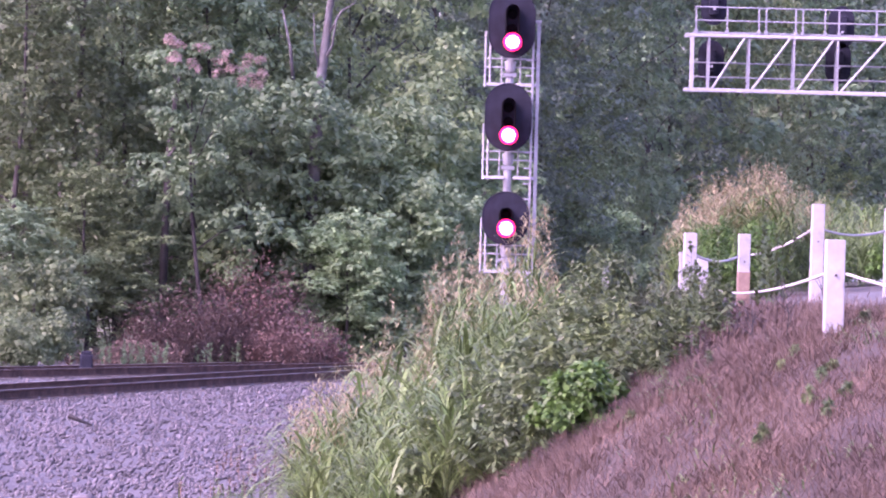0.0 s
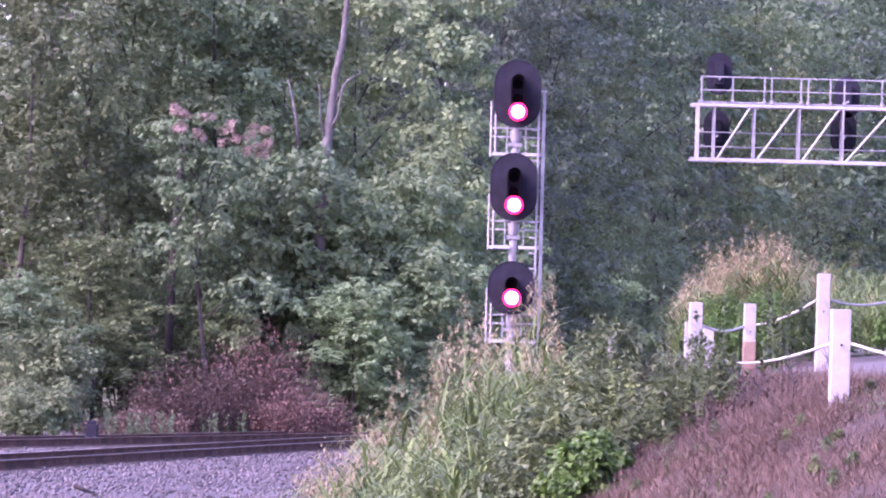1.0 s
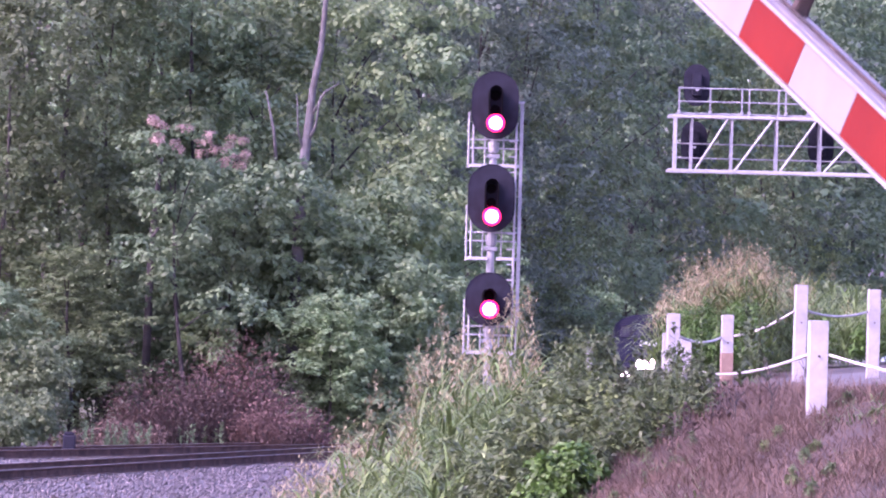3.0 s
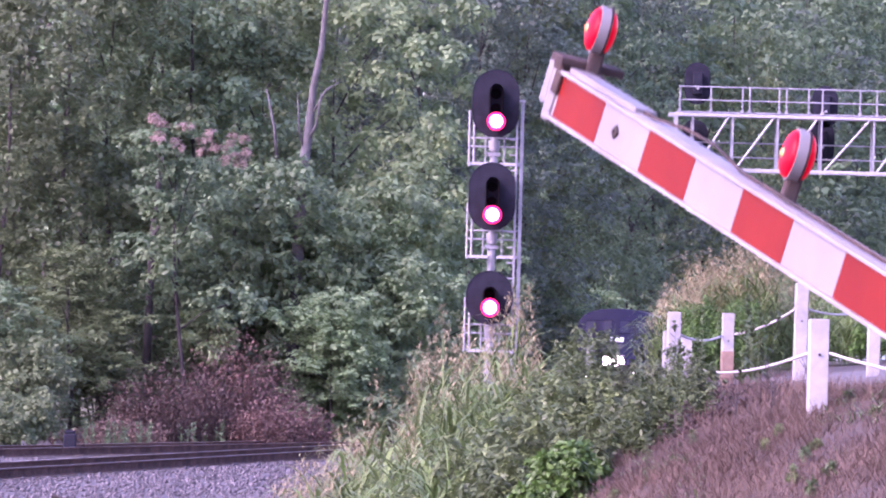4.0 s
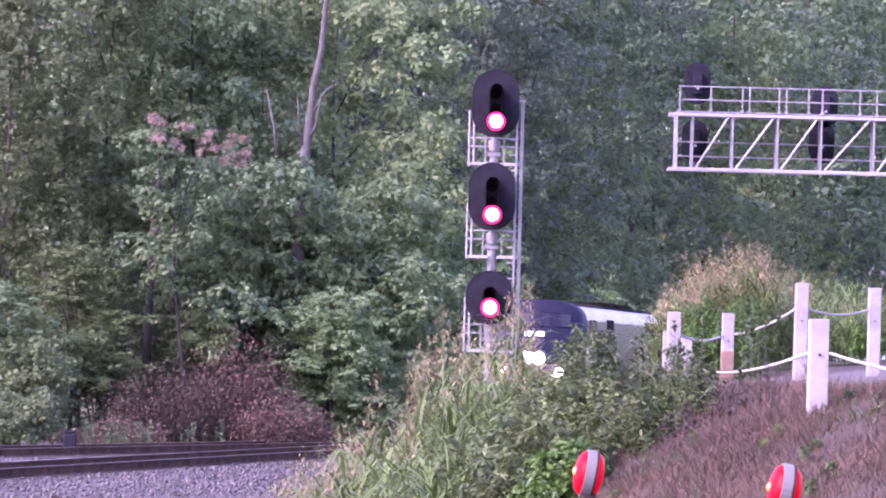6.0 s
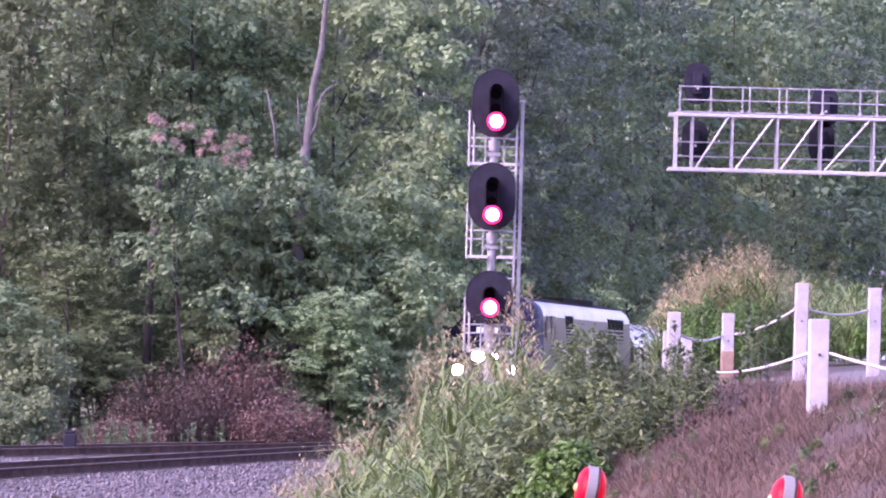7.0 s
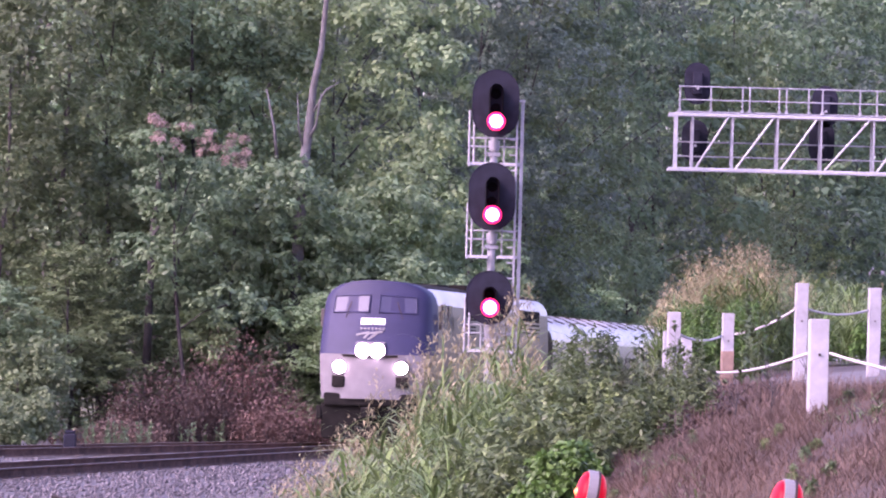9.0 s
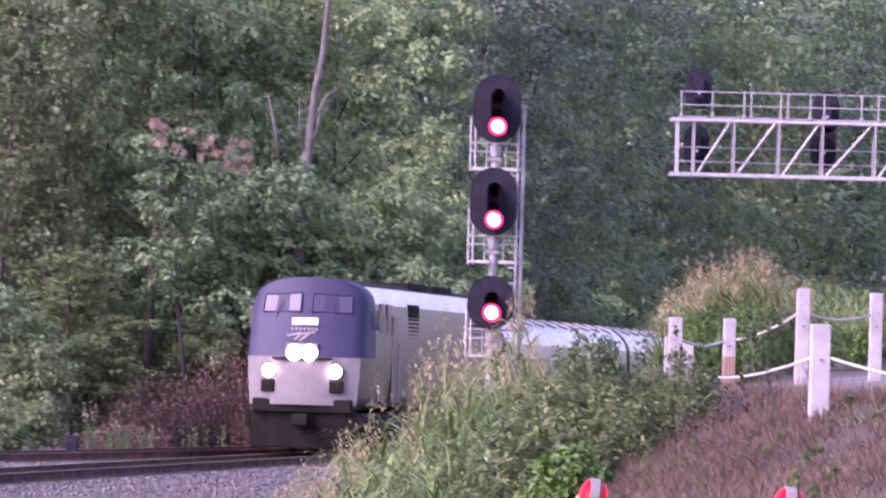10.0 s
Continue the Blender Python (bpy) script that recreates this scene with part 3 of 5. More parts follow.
# ---- signal bridge over the line ----
def signal_bridge():
    X0, Y0 = 8.28, 182.0
    ob = thing("signal_bridge", pose(X0, Y0, 0, 0, 0, 0), "pale galvanised truss signal bridge with walkway railing over the line", "signal bridge")
    zb, zt, zr = 9.50, 11.46, 12.47
    length = 26.0
    for y in (0.0, 1.1):
        for z, name in ((zb, "bottom_chord"), (zt, "top_chord")):
            part(name, bm_of(lambda b: box(b, (length / 2 - 0.12, y, z), (length + 0.3, 0.11, 0.115 if y == 0 else 0.09), None, 0.012)), GALVW, ob)
    posts = [0.0, 0.59, 2.03, 3.65, 5.22, 7.11] + [8.7 + 1.60 * k for k in range(11)]
    for i, x in enumerate(posts):
        for y in (0.0, 1.1):
            part("truss_post", bm_of(lambda b: box(b, (x, y, (zb + zt) / 2), (0.07 if i else 0.10, 0.07, zt - zb), None, 0.008)), GALV if i else GALVW, ob)
    for x, x1 in zip(posts[1:], posts[2:]):
        part("truss_diagonal", bm_of(lambda b: tube(b, (x + 0.14, 0, zb + 0.05), (x1 - 0.15, 0, zt - 0.05), 0.042)), GALVW, ob)
    for z in (zb + 0.50, zb + 1.02):
        part("lattice_bar", bm_of(lambda b: tube(b, (0.1, 1.1, z), (length, 1.1, z), 0.028)), GALV, ob)
    for x in [0.10, 1.22, 2.36, 2.62, 3.68, 3.94, 4.74, 5.24, 6.59, 7.20] + [8.4 + 1.2 * k for k in range(14)]:
        part("railing_post", bm_of(lambda b: (box(b, (x, 0, (zt + zr) / 2), (0.055, 0.05, zr - zt), None, 0.006), box(b, (x, 0, zt + 0.14), (0.12, 0.1, 0.12), None, 0.01))), GALV, ob)
    for z in (zr, zr - 0.48):
        part("handrail", bm_of(lambda b: tube(b, (0.05, 0, z), (length, 0, z), 0.026)), GALV, ob)
    part("walkway", bm_of(lambda b: box(b, (length / 2, 0.55, zt + 0.11), (length, 0.9, 0.05), None, 0.01)), GALV, ob)
    for x, z in ((0.80, 12.68), (5.45, 11.95), (5.36, 10.66), (0.75, 10.6)):
        if z > 10.5:
            head = signal_head(ob, pose(x, 1.7, z, 0, 0, 180), 0.46, 0.30, sub=False)
            part("head_bracket", bm_of(lambda b: tube(b, (0, -0.15, -0.2), (0, 0.65, -0.2), 0.05)), GALV, head)
    # tower that carries it, beside the line
    for x in (length - 1.2, length):
        for y in (0.0, 1.1):
            g = height(X0 + x, Y0 + y)
            part("tower_leg", bm_of(lambda b: box(b, (x, y, (zb + g) / 2 - 0.2), (0.2, 0.2, zb - g + 0.4), None, 0.02)), GALV, ob)
    for k in range(8):
        part("tower_brace", bm_of(lambda b: tube(b, (length - 1.2, 0, 1.2 + k), (length, 0, 2.2 + k), 0.04)), GALV, ob)
    return ob


signal_bridge()


# ---- posts and ropes by the gravel drive ----
def post(x, y, top, w=0.135, base=None, bare=0.0, lean=0.0, label="white painted square wooden post by the gravel drive"):
    g = height(x, y)
    ob = thing("fence_post", pose(x, y, g, 0, lean, 4), label, "fence post", "posts by the drive")
    h = top - g
    bm = bmesh.new()
    box(bm, (0, 0, h / 2 - 0.15), (w, w, h + 0.3), None, w * 0.06)
    part("shaft", bm, POSTW, ob)
    if bare:
        bm = bmesh.new()
        box(bm, (0, 0, bare / 2), (w + 0.008, w + 0.008, bare), None, w * 0.05)
        part("bare_foot", bm, POSTR, ob, "bare rusty-brown foot of the post")
    part("eye_bolt", bm_of(lambda b: tube(b, (0, -w / 2 - 0.03, h * 0.62), (0, w / 2, h * 0.62), 0.009, n=6)), DARK, ob)
    return ob


post(2.76, 37, 2.484, 0.138)
post(3.40, 60, 2.80, 0.135, bare=0.42, label="white post with bare brown foot in the weeds")
post(4.115, 58, 3.14, 0.14, lean=0.5)
post(5.13, 60, 3.145, 0.14)
post(2.53, 55, 2.735, 0.135)
post(3.40, 70, 2.58, 0.14)
post(2.07, 70, 2.49, 0.09)
post(2.95, 66, 2.62, 0.10)


def rope(a, b, sag, r=0.014):
    ob = thing("rope", Matrix(), "sagging white rope strung between posts", "rope", "ropes")
    bm = bmesh.new()
    a, b = Vector(a), Vector(b)
    pts = [a.lerp(b, k / 12) - Vector((0, 0, sag * 4 * (k / 12) * (1 - k / 12))) for k in range(13)]
    path_tube(bm, pts, [r] * 13, 6)
    bmesh.ops.recalc_face_normals(bm, faces=bm.faces)
    part("strand", bm, ROPE, ob, smooth=True)


rope((2.70, 36.95, 2.236), (3.41, 69.9, 2.19), 0.12, 0.013)
rope((2.84, 36.95, 2.236), (3.75, 36.2, 2.06), 0.03, 0.012)
rope((4.05, 58, 2.84), (3.47, 60, 2.55), 0.05)
rope((3.33, 60, 2.53), (2.60, 55, 2.49), 0.06)
rope((4.18, 58, 2.85), (5.06, 60, 2.88), 0.06)


# ---- crossing gate ----
ARM_YAW, ARM_ROLL, PIVOT = 19.72, 10.1, (2.353, 12.722, 1.499)


def gate_lamp(ob, x, y, z, lit):
    """A two-faced flashing lamp on the arm: pale ring, domed red lens on either side, dark foot."""
    lamp = part("gate_lamp", bm_of(lambda b: tube(b, (-0.017, 0, 0), (0.017, 0, 0), 0.086, 0.086, 28)), SHEETW, ob, "pale round lamp housing")
    lamp.matrix_basis = pose(x, y, z, 0, 0, -15)
    part("lamp_foot", bm_of(lambda b: (box(b, (0.014, -0.01, -0.12), (0.05, 0.06, 0.13), None, 0.01), box(b, (0.014, -0.01, -0.165), (0.09, 0.10, 0.03), None, 0.006))), DARK, lamp)
    part("lamp_rim", bm_of(lambda b: tube(b, (0.0175, 0, 0), (0.026, 0, 0), 0.090, 0.086, 28)), DARK, lamp)
    for sx, side in ((-0.0175, -1), (0.0265, 1)):
        bm = bmesh.new()
        bmesh.ops.create_uvsphere(bm, u_segments=24, v_segments=12, radius=1, matrix=Matrix.Translation((sx, 0, 0)) @ Matrix.Diagonal((0.032, 0.079, 0.079, 1)))
        bmesh.ops.delete(bm, geom=[v for v in bm.verts if (v.co.x - sx) * side < -0.002], context="VERTS")
        part("lens", bm, GATELENS, lamp, "domed red lens", True)
    if lit:
        bm = bmesh.new()
        bmesh.ops.create_uvsphere(bm, u_segments=12, v_segments=8, radius=0.018, matrix=Matrix.Translation((-0.040, -0.012, 0.0)))
        part("bulb", bm, GATEGLOW, lamp, "glowing bulb", True)


def gate_arm():
    ob = thing("crossing_gate_arm", pose(*PIVOT, 52, ARM_ROLL, ARM_YAW), "red and white striped crossing gate arm with red lamps", "crossing gate")
    tip, hh = 5.777, 0.088
    part("arm_beam", bm_of(lambda b: box(b, (0.03, tip / 2 + 0.2, 0.004), (0.078, tip - 0.4, 2 * hh), None, 0.008)), ALU, ob, "bare aluminium arm, dusty on top")
    edge, k = tip - 0.10, 0
    while edge > 0.5:
        end = max(0.5, edge - 0.406)
        for sx in (-0.012, 0.072):
            part("stripe", bm_of(lambda b: box(b, (sx, (edge + end) / 2, -0.004), (0.014, edge - end - 0.002, 2 * hh - 0.016), None, 0.003)), (RED, SHEETW)[k % 2], ob)
        edge, k = end, k + 1
    for sx in (-0.022, 0.070):
        for z in (hh - 0.006, -hh + 0.004):
            part("edge_strip", bm_of(lambda b: box(b, (sx + 0.006, tip / 2 + 0.2, z), (0.036, tip - 0.5, 0.014), None, 0.003)), ALU, ob)
    part("tip_sleeve", bm_of(lambda b: box(b, (0.034, tip - 0.42, hh + 0.010), (0.086, 0.62, 0.022), None, 0.006)), SHEETW, ob, "white sleeve on the arm's top edge")
    part("end_cap", bm_of(lambda b: (box(b, (0.03, tip - 0.03, 0.01), (0.10, 0.07, 0.235), None, 0.014), box(b, (0.0, tip + 0.03, 0.03), (0.04, 0.06, 0.17), None, 0.012))), SHEETW, ob, "white end plate")
    part("tip_bracket", bm_of(lambda b: (box(b, (0.075, tip - 0.06, hh + 0.035), (0.25, 0.10, 0.03), None, 0.006), box(b, (-0.026, tip - 0.075, 0.055), (0.016, 0.05, 0.11), None, 0.005),
                                         box(b, (-0.02, tip - 0.06, hh + 0.02), (0.04, 0.07, 0.05), None, 0.008))), DARK, ob, "dark rusty lamp bracket")
    part("bolt", bm_of(lambda b: (box(b, (-0.024, tip - 0.66, 0.0), (0.012, 0.035, 0.035), pose(0, 0, 0, 45), 0.004), tube(b, (-0.02, tip - 0.66, 0), (-0.036, tip - 0.66, 0), 0.008, n=6))), DARK, ob)
    for x, y, z, lit in ((0.0645, 5.683, 0.258, True), (0.057, 3.915, 0.235, True), (0.057, 1.2, 0.235, False)):
        gate_lamp(ob, x, y, z, lit)
    part("cable", bm_of(lambda b: path_tube(b, [(0.03, 5.3, 0.10), (0.03, 4.95, 0.10), (0.03, 4.7, 0.125), (0.03, 4.45, 0.13), (0.03, 4.2, 0.10), (0.03, 3.95, 0.10), (0.03, 2.5, 0.097), (0.03, 0.6, 0.10)], [0.006] * 8, 6)), DARK, ob)
    part("hub", bm_of(lambda b: (box(b, (0.02, 0.2, 0), (0.12, 0.7, 0.22), None, 0.02), box(b, (0.02, -0.7, 0), (0.10, 1.1, 0.16), None, 0.02))), GALV, ob)
    part("counterweight", bm_of(lambda b: box(b, (0.02, -1.15, 0), (0.28, 0.30, 0.34), None, 0.02)), DARK, ob)
    return ob


GATE = gate_arm()


def gate_stand():
    x, y, z = PIVOT
    g = height(x, y)
    c, s = math.cos(radians(ARM_YAW)), math.sin(radians(ARM_YAW))
    ob = thing("gate_stand", pose(x + 0.34 * c, y + 0.34 * s, g, 0, 0, ARM_YAW), "silver crossing gate stand with mechanism box", "gate stand")
    part("post", bm_of(lambda b: tube(b, (0, 0, -0.2), (0, 0, 3.2), 0.07, n=14)), GALV, ob)
    part("mechanism_box", bm_of(lambda b: box(b, (-0.02, 0, z - g), (0.32, 0.42, 0.6), None, 0.03)), GALV, ob)


gate_stand()
part_road = bm_of(lambda b: box(b, (0, 8.5, 0.2), (120, 7.0, 0.12), None, 0.02))
tagged(part("road", part_road, ASPHALT), "worn grey asphalt road at the level crossing", "road", kind="structure")


# ---- the train ----
PROFILE = [(1.22, 1.44), (1.45, 1.46), (1.9, 1.50), (2.4, 1.52), (2.9, 1.52), (3.4, 1.50), (3.75, 1.48), (3.94, 1.43), (4.08, 1.33), (4.19, 1.17), (4.27, 0.97), (4.325, 0.74), (4.36, 0.48), (4.375, 0.20)]


def hull(bm, profile, length, nose=None, mats=None, rings=None):
    """A lofted body, front at y = 0, the tail at +length."""
    pts = [(-w, z) for z, w in profile] + [(w, z) for z, w in profile[::-1]]
    rings = rings or [0.0, 1.0]
    loops = []
    for y in rings:
        loops.append([bm.verts.new((x * (nose(y, z)[1] if nose else 1), y + (nose(y, z)[0] if nose else 0), z)) for x, z in pts])
    n = len(pts)
    for k, (a, b) in enumerate(zip(loops, loops[1:])):
        for i in range(n):
            f = bm.faces.new((a[i], b[i], b[(i + 1) % n], a[(i + 1) % n]))
            f.smooth = True
            if mats:
                f.material_index = mats(rings[k], (pts[i][1] + pts[(i + 1) % n][1]) / 2)
    bm.faces.new(loops[-1])
    return loops, pts


def rake(z):
    return 0.0 if z < 2.4 else (z - 2.4) * 0.36


def bogie(ob, y, wheels=2):
    bm = bmesh.new()
    box(bm, (0, y, 0.62), (2.3, 0.5, 0.25), None, 0.04)
    for sx in (-1.05, 1.05):
        box(bm, (sx, y, 0.62), (0.16, 3.6, 0.28), None, 0.05)
    part("bogie_frame", bm, UNDER, ob)
    for dy in (-1.37, 1.37):
        bm = bmesh.new()
        tube(bm, (-1.0, y + dy, 0.50), (1.0, y + dy, 0.50), 0.08, n=10)
        for sx in (-0.76, 0.76):
            tube(bm, (sx - 0.065, y + dy, 0.50), (sx + 0.065, y + dy, 0.50), 0.50, 0.50, 28)
        part("wheelset", bm, UNDER, ob)


def locomotive():
    ob = thing("locomotive", Matrix(), "blue-nosed silver passenger diesel locomotive with headlights on", "locomotive")
    bm = bmesh.new()
    pts_z = [z for z, w in PROFILE]

    def nose(y, z):
        if y < 0.01:
            return (rake(z) + 0.30 * (float(np.interp(z, pts_z, [w for _, w in PROFILE])) / 1.5) ** 2, 0.93)
        if y < 1.0:
            return (rake(z) * 0.6 + 0.1, 0.985)
        return (0, 1)
    # index 3 is the upper shoulder, coloured pale in place of its sky reflection
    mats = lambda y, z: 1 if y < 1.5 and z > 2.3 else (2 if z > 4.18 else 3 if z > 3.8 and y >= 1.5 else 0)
    loops, pts = hull(bm, PROFILE, 21, nose, mats, [0.0, 0.75, 1.7, 3.2, 6.6, 7.0, 14.0, 21.0])
    # curved, raked front
    front, n = loops[0], len(PROFILE)
    cols = 12
    grid = []
    for i, (z, w) in enumerate(PROFILE):
        row = [front[i]]
        for k in range(1, cols):
            u = -1 + 2 * k / cols
            row.append(bm.verts.new((u * w * 0.93, rake(z) + 0.30 * (u * w / 1.5) ** 2, z)))
        row.append(front[2 * n - 1 - i])
        grid.append(row)
    for i in range(n - 1):
        for k in range(cols):
            f = bm.faces.new((grid[i][k], grid[i][k + 1], grid[i + 1][k + 1], grid[i + 1][k]))
            f.material_index = 1 if PROFILE[i][0] >= 2.35 else 4
            f.smooth = True
    bmesh.ops.recalc_face_normals(bm, faces=bm.faces)
    for e in bm.edges:
        if len(e.link_faces) == 2 and e.link_faces[0].material_index != e.link_faces[1].material_index:
            e.smooth = False
    body = part("body", bm, SILVER, ob)
    body.data.materials.append(BLUE)
    body.data.materials.append(UNDER)
    body.data.materials.append(ROOFGLINT)
    body.data.materials.append(NOSE)

    def on_front(u, z, w=1.5):
        return (u * w * 0.93, rake(z) + 0.30 * u * u, z)
    # windscreen panes
    for s in (-1, 1):
        bm = bmesh.new()
        quad = [on_front(s * 0.10, 3.52), on_front(s * 0.80, 3.50), on_front(s * 0.78, 3.93), on_front(s * 0.10, 3.98)]
        a = [bm.verts.new((x, y - 0.03, z)) for x, y, z in quad]
        b = [bm.verts.new((x, y + 0.04, z)) for x, y, z in quad]
        for i in range(4):
            bm.faces.new((a[i], a[(i + 1) % 4], b[(i + 1) % 4], b[i]))
        bm.faces.new(a if s < 0 else a[::-1])
        bmesh.ops.recalc_face_normals(bm, faces=bm.faces)
        pane = part("windscreen", bm, SHIELD, ob, "windscreen pane with the sky's reflection painted as a blue tint")
        fr = bmesh.new()
        for i in range(4):
            p, q = quad[i], quad[(i + 1) % 4]
            tube(fr, (p[0], p[1] - 0.03, p[2]), (q[0], q[1] - 0.03, q[2]), 0.022, n=6)
        part("windscreen_frame", fr, BLUE, pane)
        part("wiper", bm_of(lambda b: tube(b, on_front(s * 0.55, 3.36), (s * 0.62, rake(3.8) - 0.03, 3.8), 0.012, n=6)), DARK, ob)
        # ditch lights, buffers and grab irons
        part("ditch_light", bm_of(lambda b: tube(b, (s * 0.83, 0.28, 2.05), (s * 0.83, 0.0, 2.05), 0.17, 0.165, 24)), BEAM, ob, "lit ditch light")
        part("ditch_light_housing", bm_of(lambda b: (tube(b, (s * 0.83, 0.4, 2.05), (s * 0.83, 0.06, 2.05), 0.20, 0.20, 24), box(b, (s * 0.86, 0.14, 1.68), (0.34, 0.22, 0.30), None, 0.03))), UNDER, ob)
        part("mirror", bm_of(lambda b: box(b, (s * 1.60, 1.55, 3.35), (0.10, 0.10, 0.5), None, 0.02)), SILVER, ob)
        part("cab_window", bm_of(lambda b: box(b, (s * 1.49, 2.55, 3.38), (0.07, 0.55, 0.80), None, 0.01)), GLASS, ob, "dark cab side window")
        part("cab_window", bm_of(lambda b: box(b, (s * 1.49, 3.45, 3.38), (0.07, 0.5, 0.80), None, 0.01)), GLASS, ob, "dark cab side window")
        part("door_seam", bm_of(lambda b: box(b, (s * 1.52, 4.3, 2.4), (0.012, 0.7, 2.2), None, 0.004)), SILVER, ob)
        intake = part("air_intake", bm_of(lambda b: box(b, (s * 1.46, 7.0, 3.25), (0.07, 1.6, 1.16), None, 0.01)), UNDER, ob, "black louvred air intake")
        for k in range(11):
            part("louvre", bm_of(lambda b: box(b, (s * 1.48, 7.0, 2.75 + 0.10 * k), (0.07, 1.5, 0.05), pose(0, 0, 0, 0, s * 20), 0.01)), UNDER, intake)
        grille = part("radiator_grille", bm_of(lambda b: box(b, (s * 1.46, 17.5, 3.36), (0.06, 3.7, 1.0), None, 0.01)), UNDER, ob, "black louvred radiator grille")
        for k in range(8):
            part("louvre", bm_of(lambda b: box(b, (s * 1.48, 17.5, 2.95 + 0.12 * k), (0.06, 3.6, 0.06), pose(0, 0, 0, 0, s * 20), 0.01)), UNDER, grille)
        part("grab_rail", bm_of(lambda b: tube(b, (s * 1.56, 4.75, 1.3), (s * 1.56, 4.75, 2.8), 0.02, n=6)), GALV, ob)
        part("side_sill", bm_of(lambda b: box(b, (s * 1.40, 10.5, 0.85), (0.14, 20.5, 0.36), None, 0.03)), UNDER, ob)
    # lenses oversized and housing pale: the headlights' glare is built into their shape
    for dx in (-0.19, 0.19):
        part("headlight", bm_of(lambda b: tube(b, (dx, 0.2, 2.50), (dx, -0.07, 2.50), 0.205, 0.19, 24)), BEAM, ob, "lit headlight")
    part("headlight_housing", bm_of(lambda b: box(b, (0, 0.10, 2.50), (0.80, 0.24, 0.46), None, 0.05)), NOSE, ob)
    part("number_board", bm_of(lambda b: (box(b, (-0.17, rake(3.27) - 0.01, 3.27), (0.30, 0.05, 0.17), pose(0, 0, 0, -19), 0.008), box(b, (0.17, rake(3.27) - 0.01, 3.27), (0.30, 0.05, 0.17), pose(0, 0, 0, -19), 0.008))), BOARD, ob, "lit white number boards")
    # plain bars and swoosh for the emblem
    bm = bmesh.new()
    for k in range(7):
        box(bm, (-0.30 + 0.1 * k, rake(3.08) - 0.005, 3.08), (0.06, 0.02, 0.06), pose(0, 0, 0, -19))
    for k, (x, z, w, tilt) in enumerate(((-0.25, 2.95, 0.36, 14), (0.08, 2.98, 0.40, 8), (0.02, 2.88, 0.30, 38), (-0.14, 2.90, 0.22, 50))):
        box(bm, (x, rake(z) - 0.006 - 0.002 * k, z), (w, 0.02, 0.055), pose(0, 0, 0, -19) @ pose(0, 0, 0, 0, -tilt, 0))
    part("emblem", bm, SHEETW, ob, "white emblem on the blue nose")
    part("nose_lip", bm_of(lambda b: box(b, (0, 0.06, 2.36), (1.5, 0.22, 0.06), None, 0.02)), UNDER, ob)
    bm = bmesh.new()
    box(bm, (0, 0.35, 1.2), (2.5, 0.5, 0.34), None, 0.05)
    box(bm, (0, 0.2, 0.85), (0.4, 0.7, 0.3), None, 0.05)
    box(bm, (0, 0.42, 0.62), (2.7, 0.22, 0.95), pose(0, 0, 0, 10), 0.06)
    part("pilot", bm, UNDER, ob, "dark pilot with coupler")
    for x in (-0.8, 0.0, 0.7):
        for y, long in ((9.8 + x, 2.6), (15 - x, 3.0)):
            part("roof_hatch", bm_of(lambda b: box(b, (x, y, 4.36), (0.5, long, 0.16), None, 0.03)), UNDER, ob)
    for y in (4.2, 16.8):
        bogie(ob, y)
    part("fuel_tank", bm_of(lambda b: box(b, (0, 10.5, 0.68), (2.4, 6.5, 0.75), None, 0.1)), UNDER, ob)
    return ob


CARP = [(0.65, 1.40), (1.0, 1.50), (2.0, 1.54), (3.0, 1.52), (3.25, 1.44), (3.5, 1.25), (3.72, 0.95), (3.83, 0.55), (3.87, 0.1)]


def coach(name="passenger_car"):
    ob = thing(name, Matrix(), "fluted stainless steel passenger car, curved roof coloured pale for its sky glint", "passenger car", "cars of the train")
    bm = bmesh.new()
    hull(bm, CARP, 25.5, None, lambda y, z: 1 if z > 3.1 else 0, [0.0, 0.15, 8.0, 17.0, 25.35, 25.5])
    bm.faces.new([v for v in bm.verts if abs(v.co.y) < 1e-6])
    bmesh.ops.recalc_face_normals(bm, faces=bm.faces)
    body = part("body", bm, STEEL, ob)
    body.data.materials.append(ROOFGLINT)
    for s in (-1, 1):
        for k in range(11):
            part("window", bm_of(lambda b: box(b, (s * 1.535, 2.9 + 2.0 * k, 2.35), (0.03, 1.3, 0.55), None, 0.01)), GLASS, ob, "dark car window")
        for k in range(7):
            part("flute", bm_of(lambda b: box(b, (s * 1.54, 12.75, 1.15 + 0.11 * k), (0.03, 25.0, 0.045), None, 0.008)), STEEL, ob)
        for k in range(10):
            part("roof_rib", bm_of(lambda b: box(b, (s * 0.98, 1.2 + 2.4 * k, 3.70), (0.75, 0.05, 0.05), pose(0, 0, 0, 0, s * 20), 0.01)), STEEL, ob)
    part("diaphragm", bm_of(lambda b: box(b, (0, -0.2, 2.1), (1.5, 0.5, 2.6), None, 0.1)), UNDER, ob)
    for y in (3.6, 21.9):
        bogie(ob, y)
    part("underfloor_gear", bm_of(lambda b: box(b, (0, 12.7, 0.62), (2.4, 10, 0.5), None, 0.08)), UNDER, ob)
    return ob


LOCO = locomotive()
CARS = [coach()]
for _ in range(3):
    CARS.append(copy_thing(CARS[0], Matrix()))


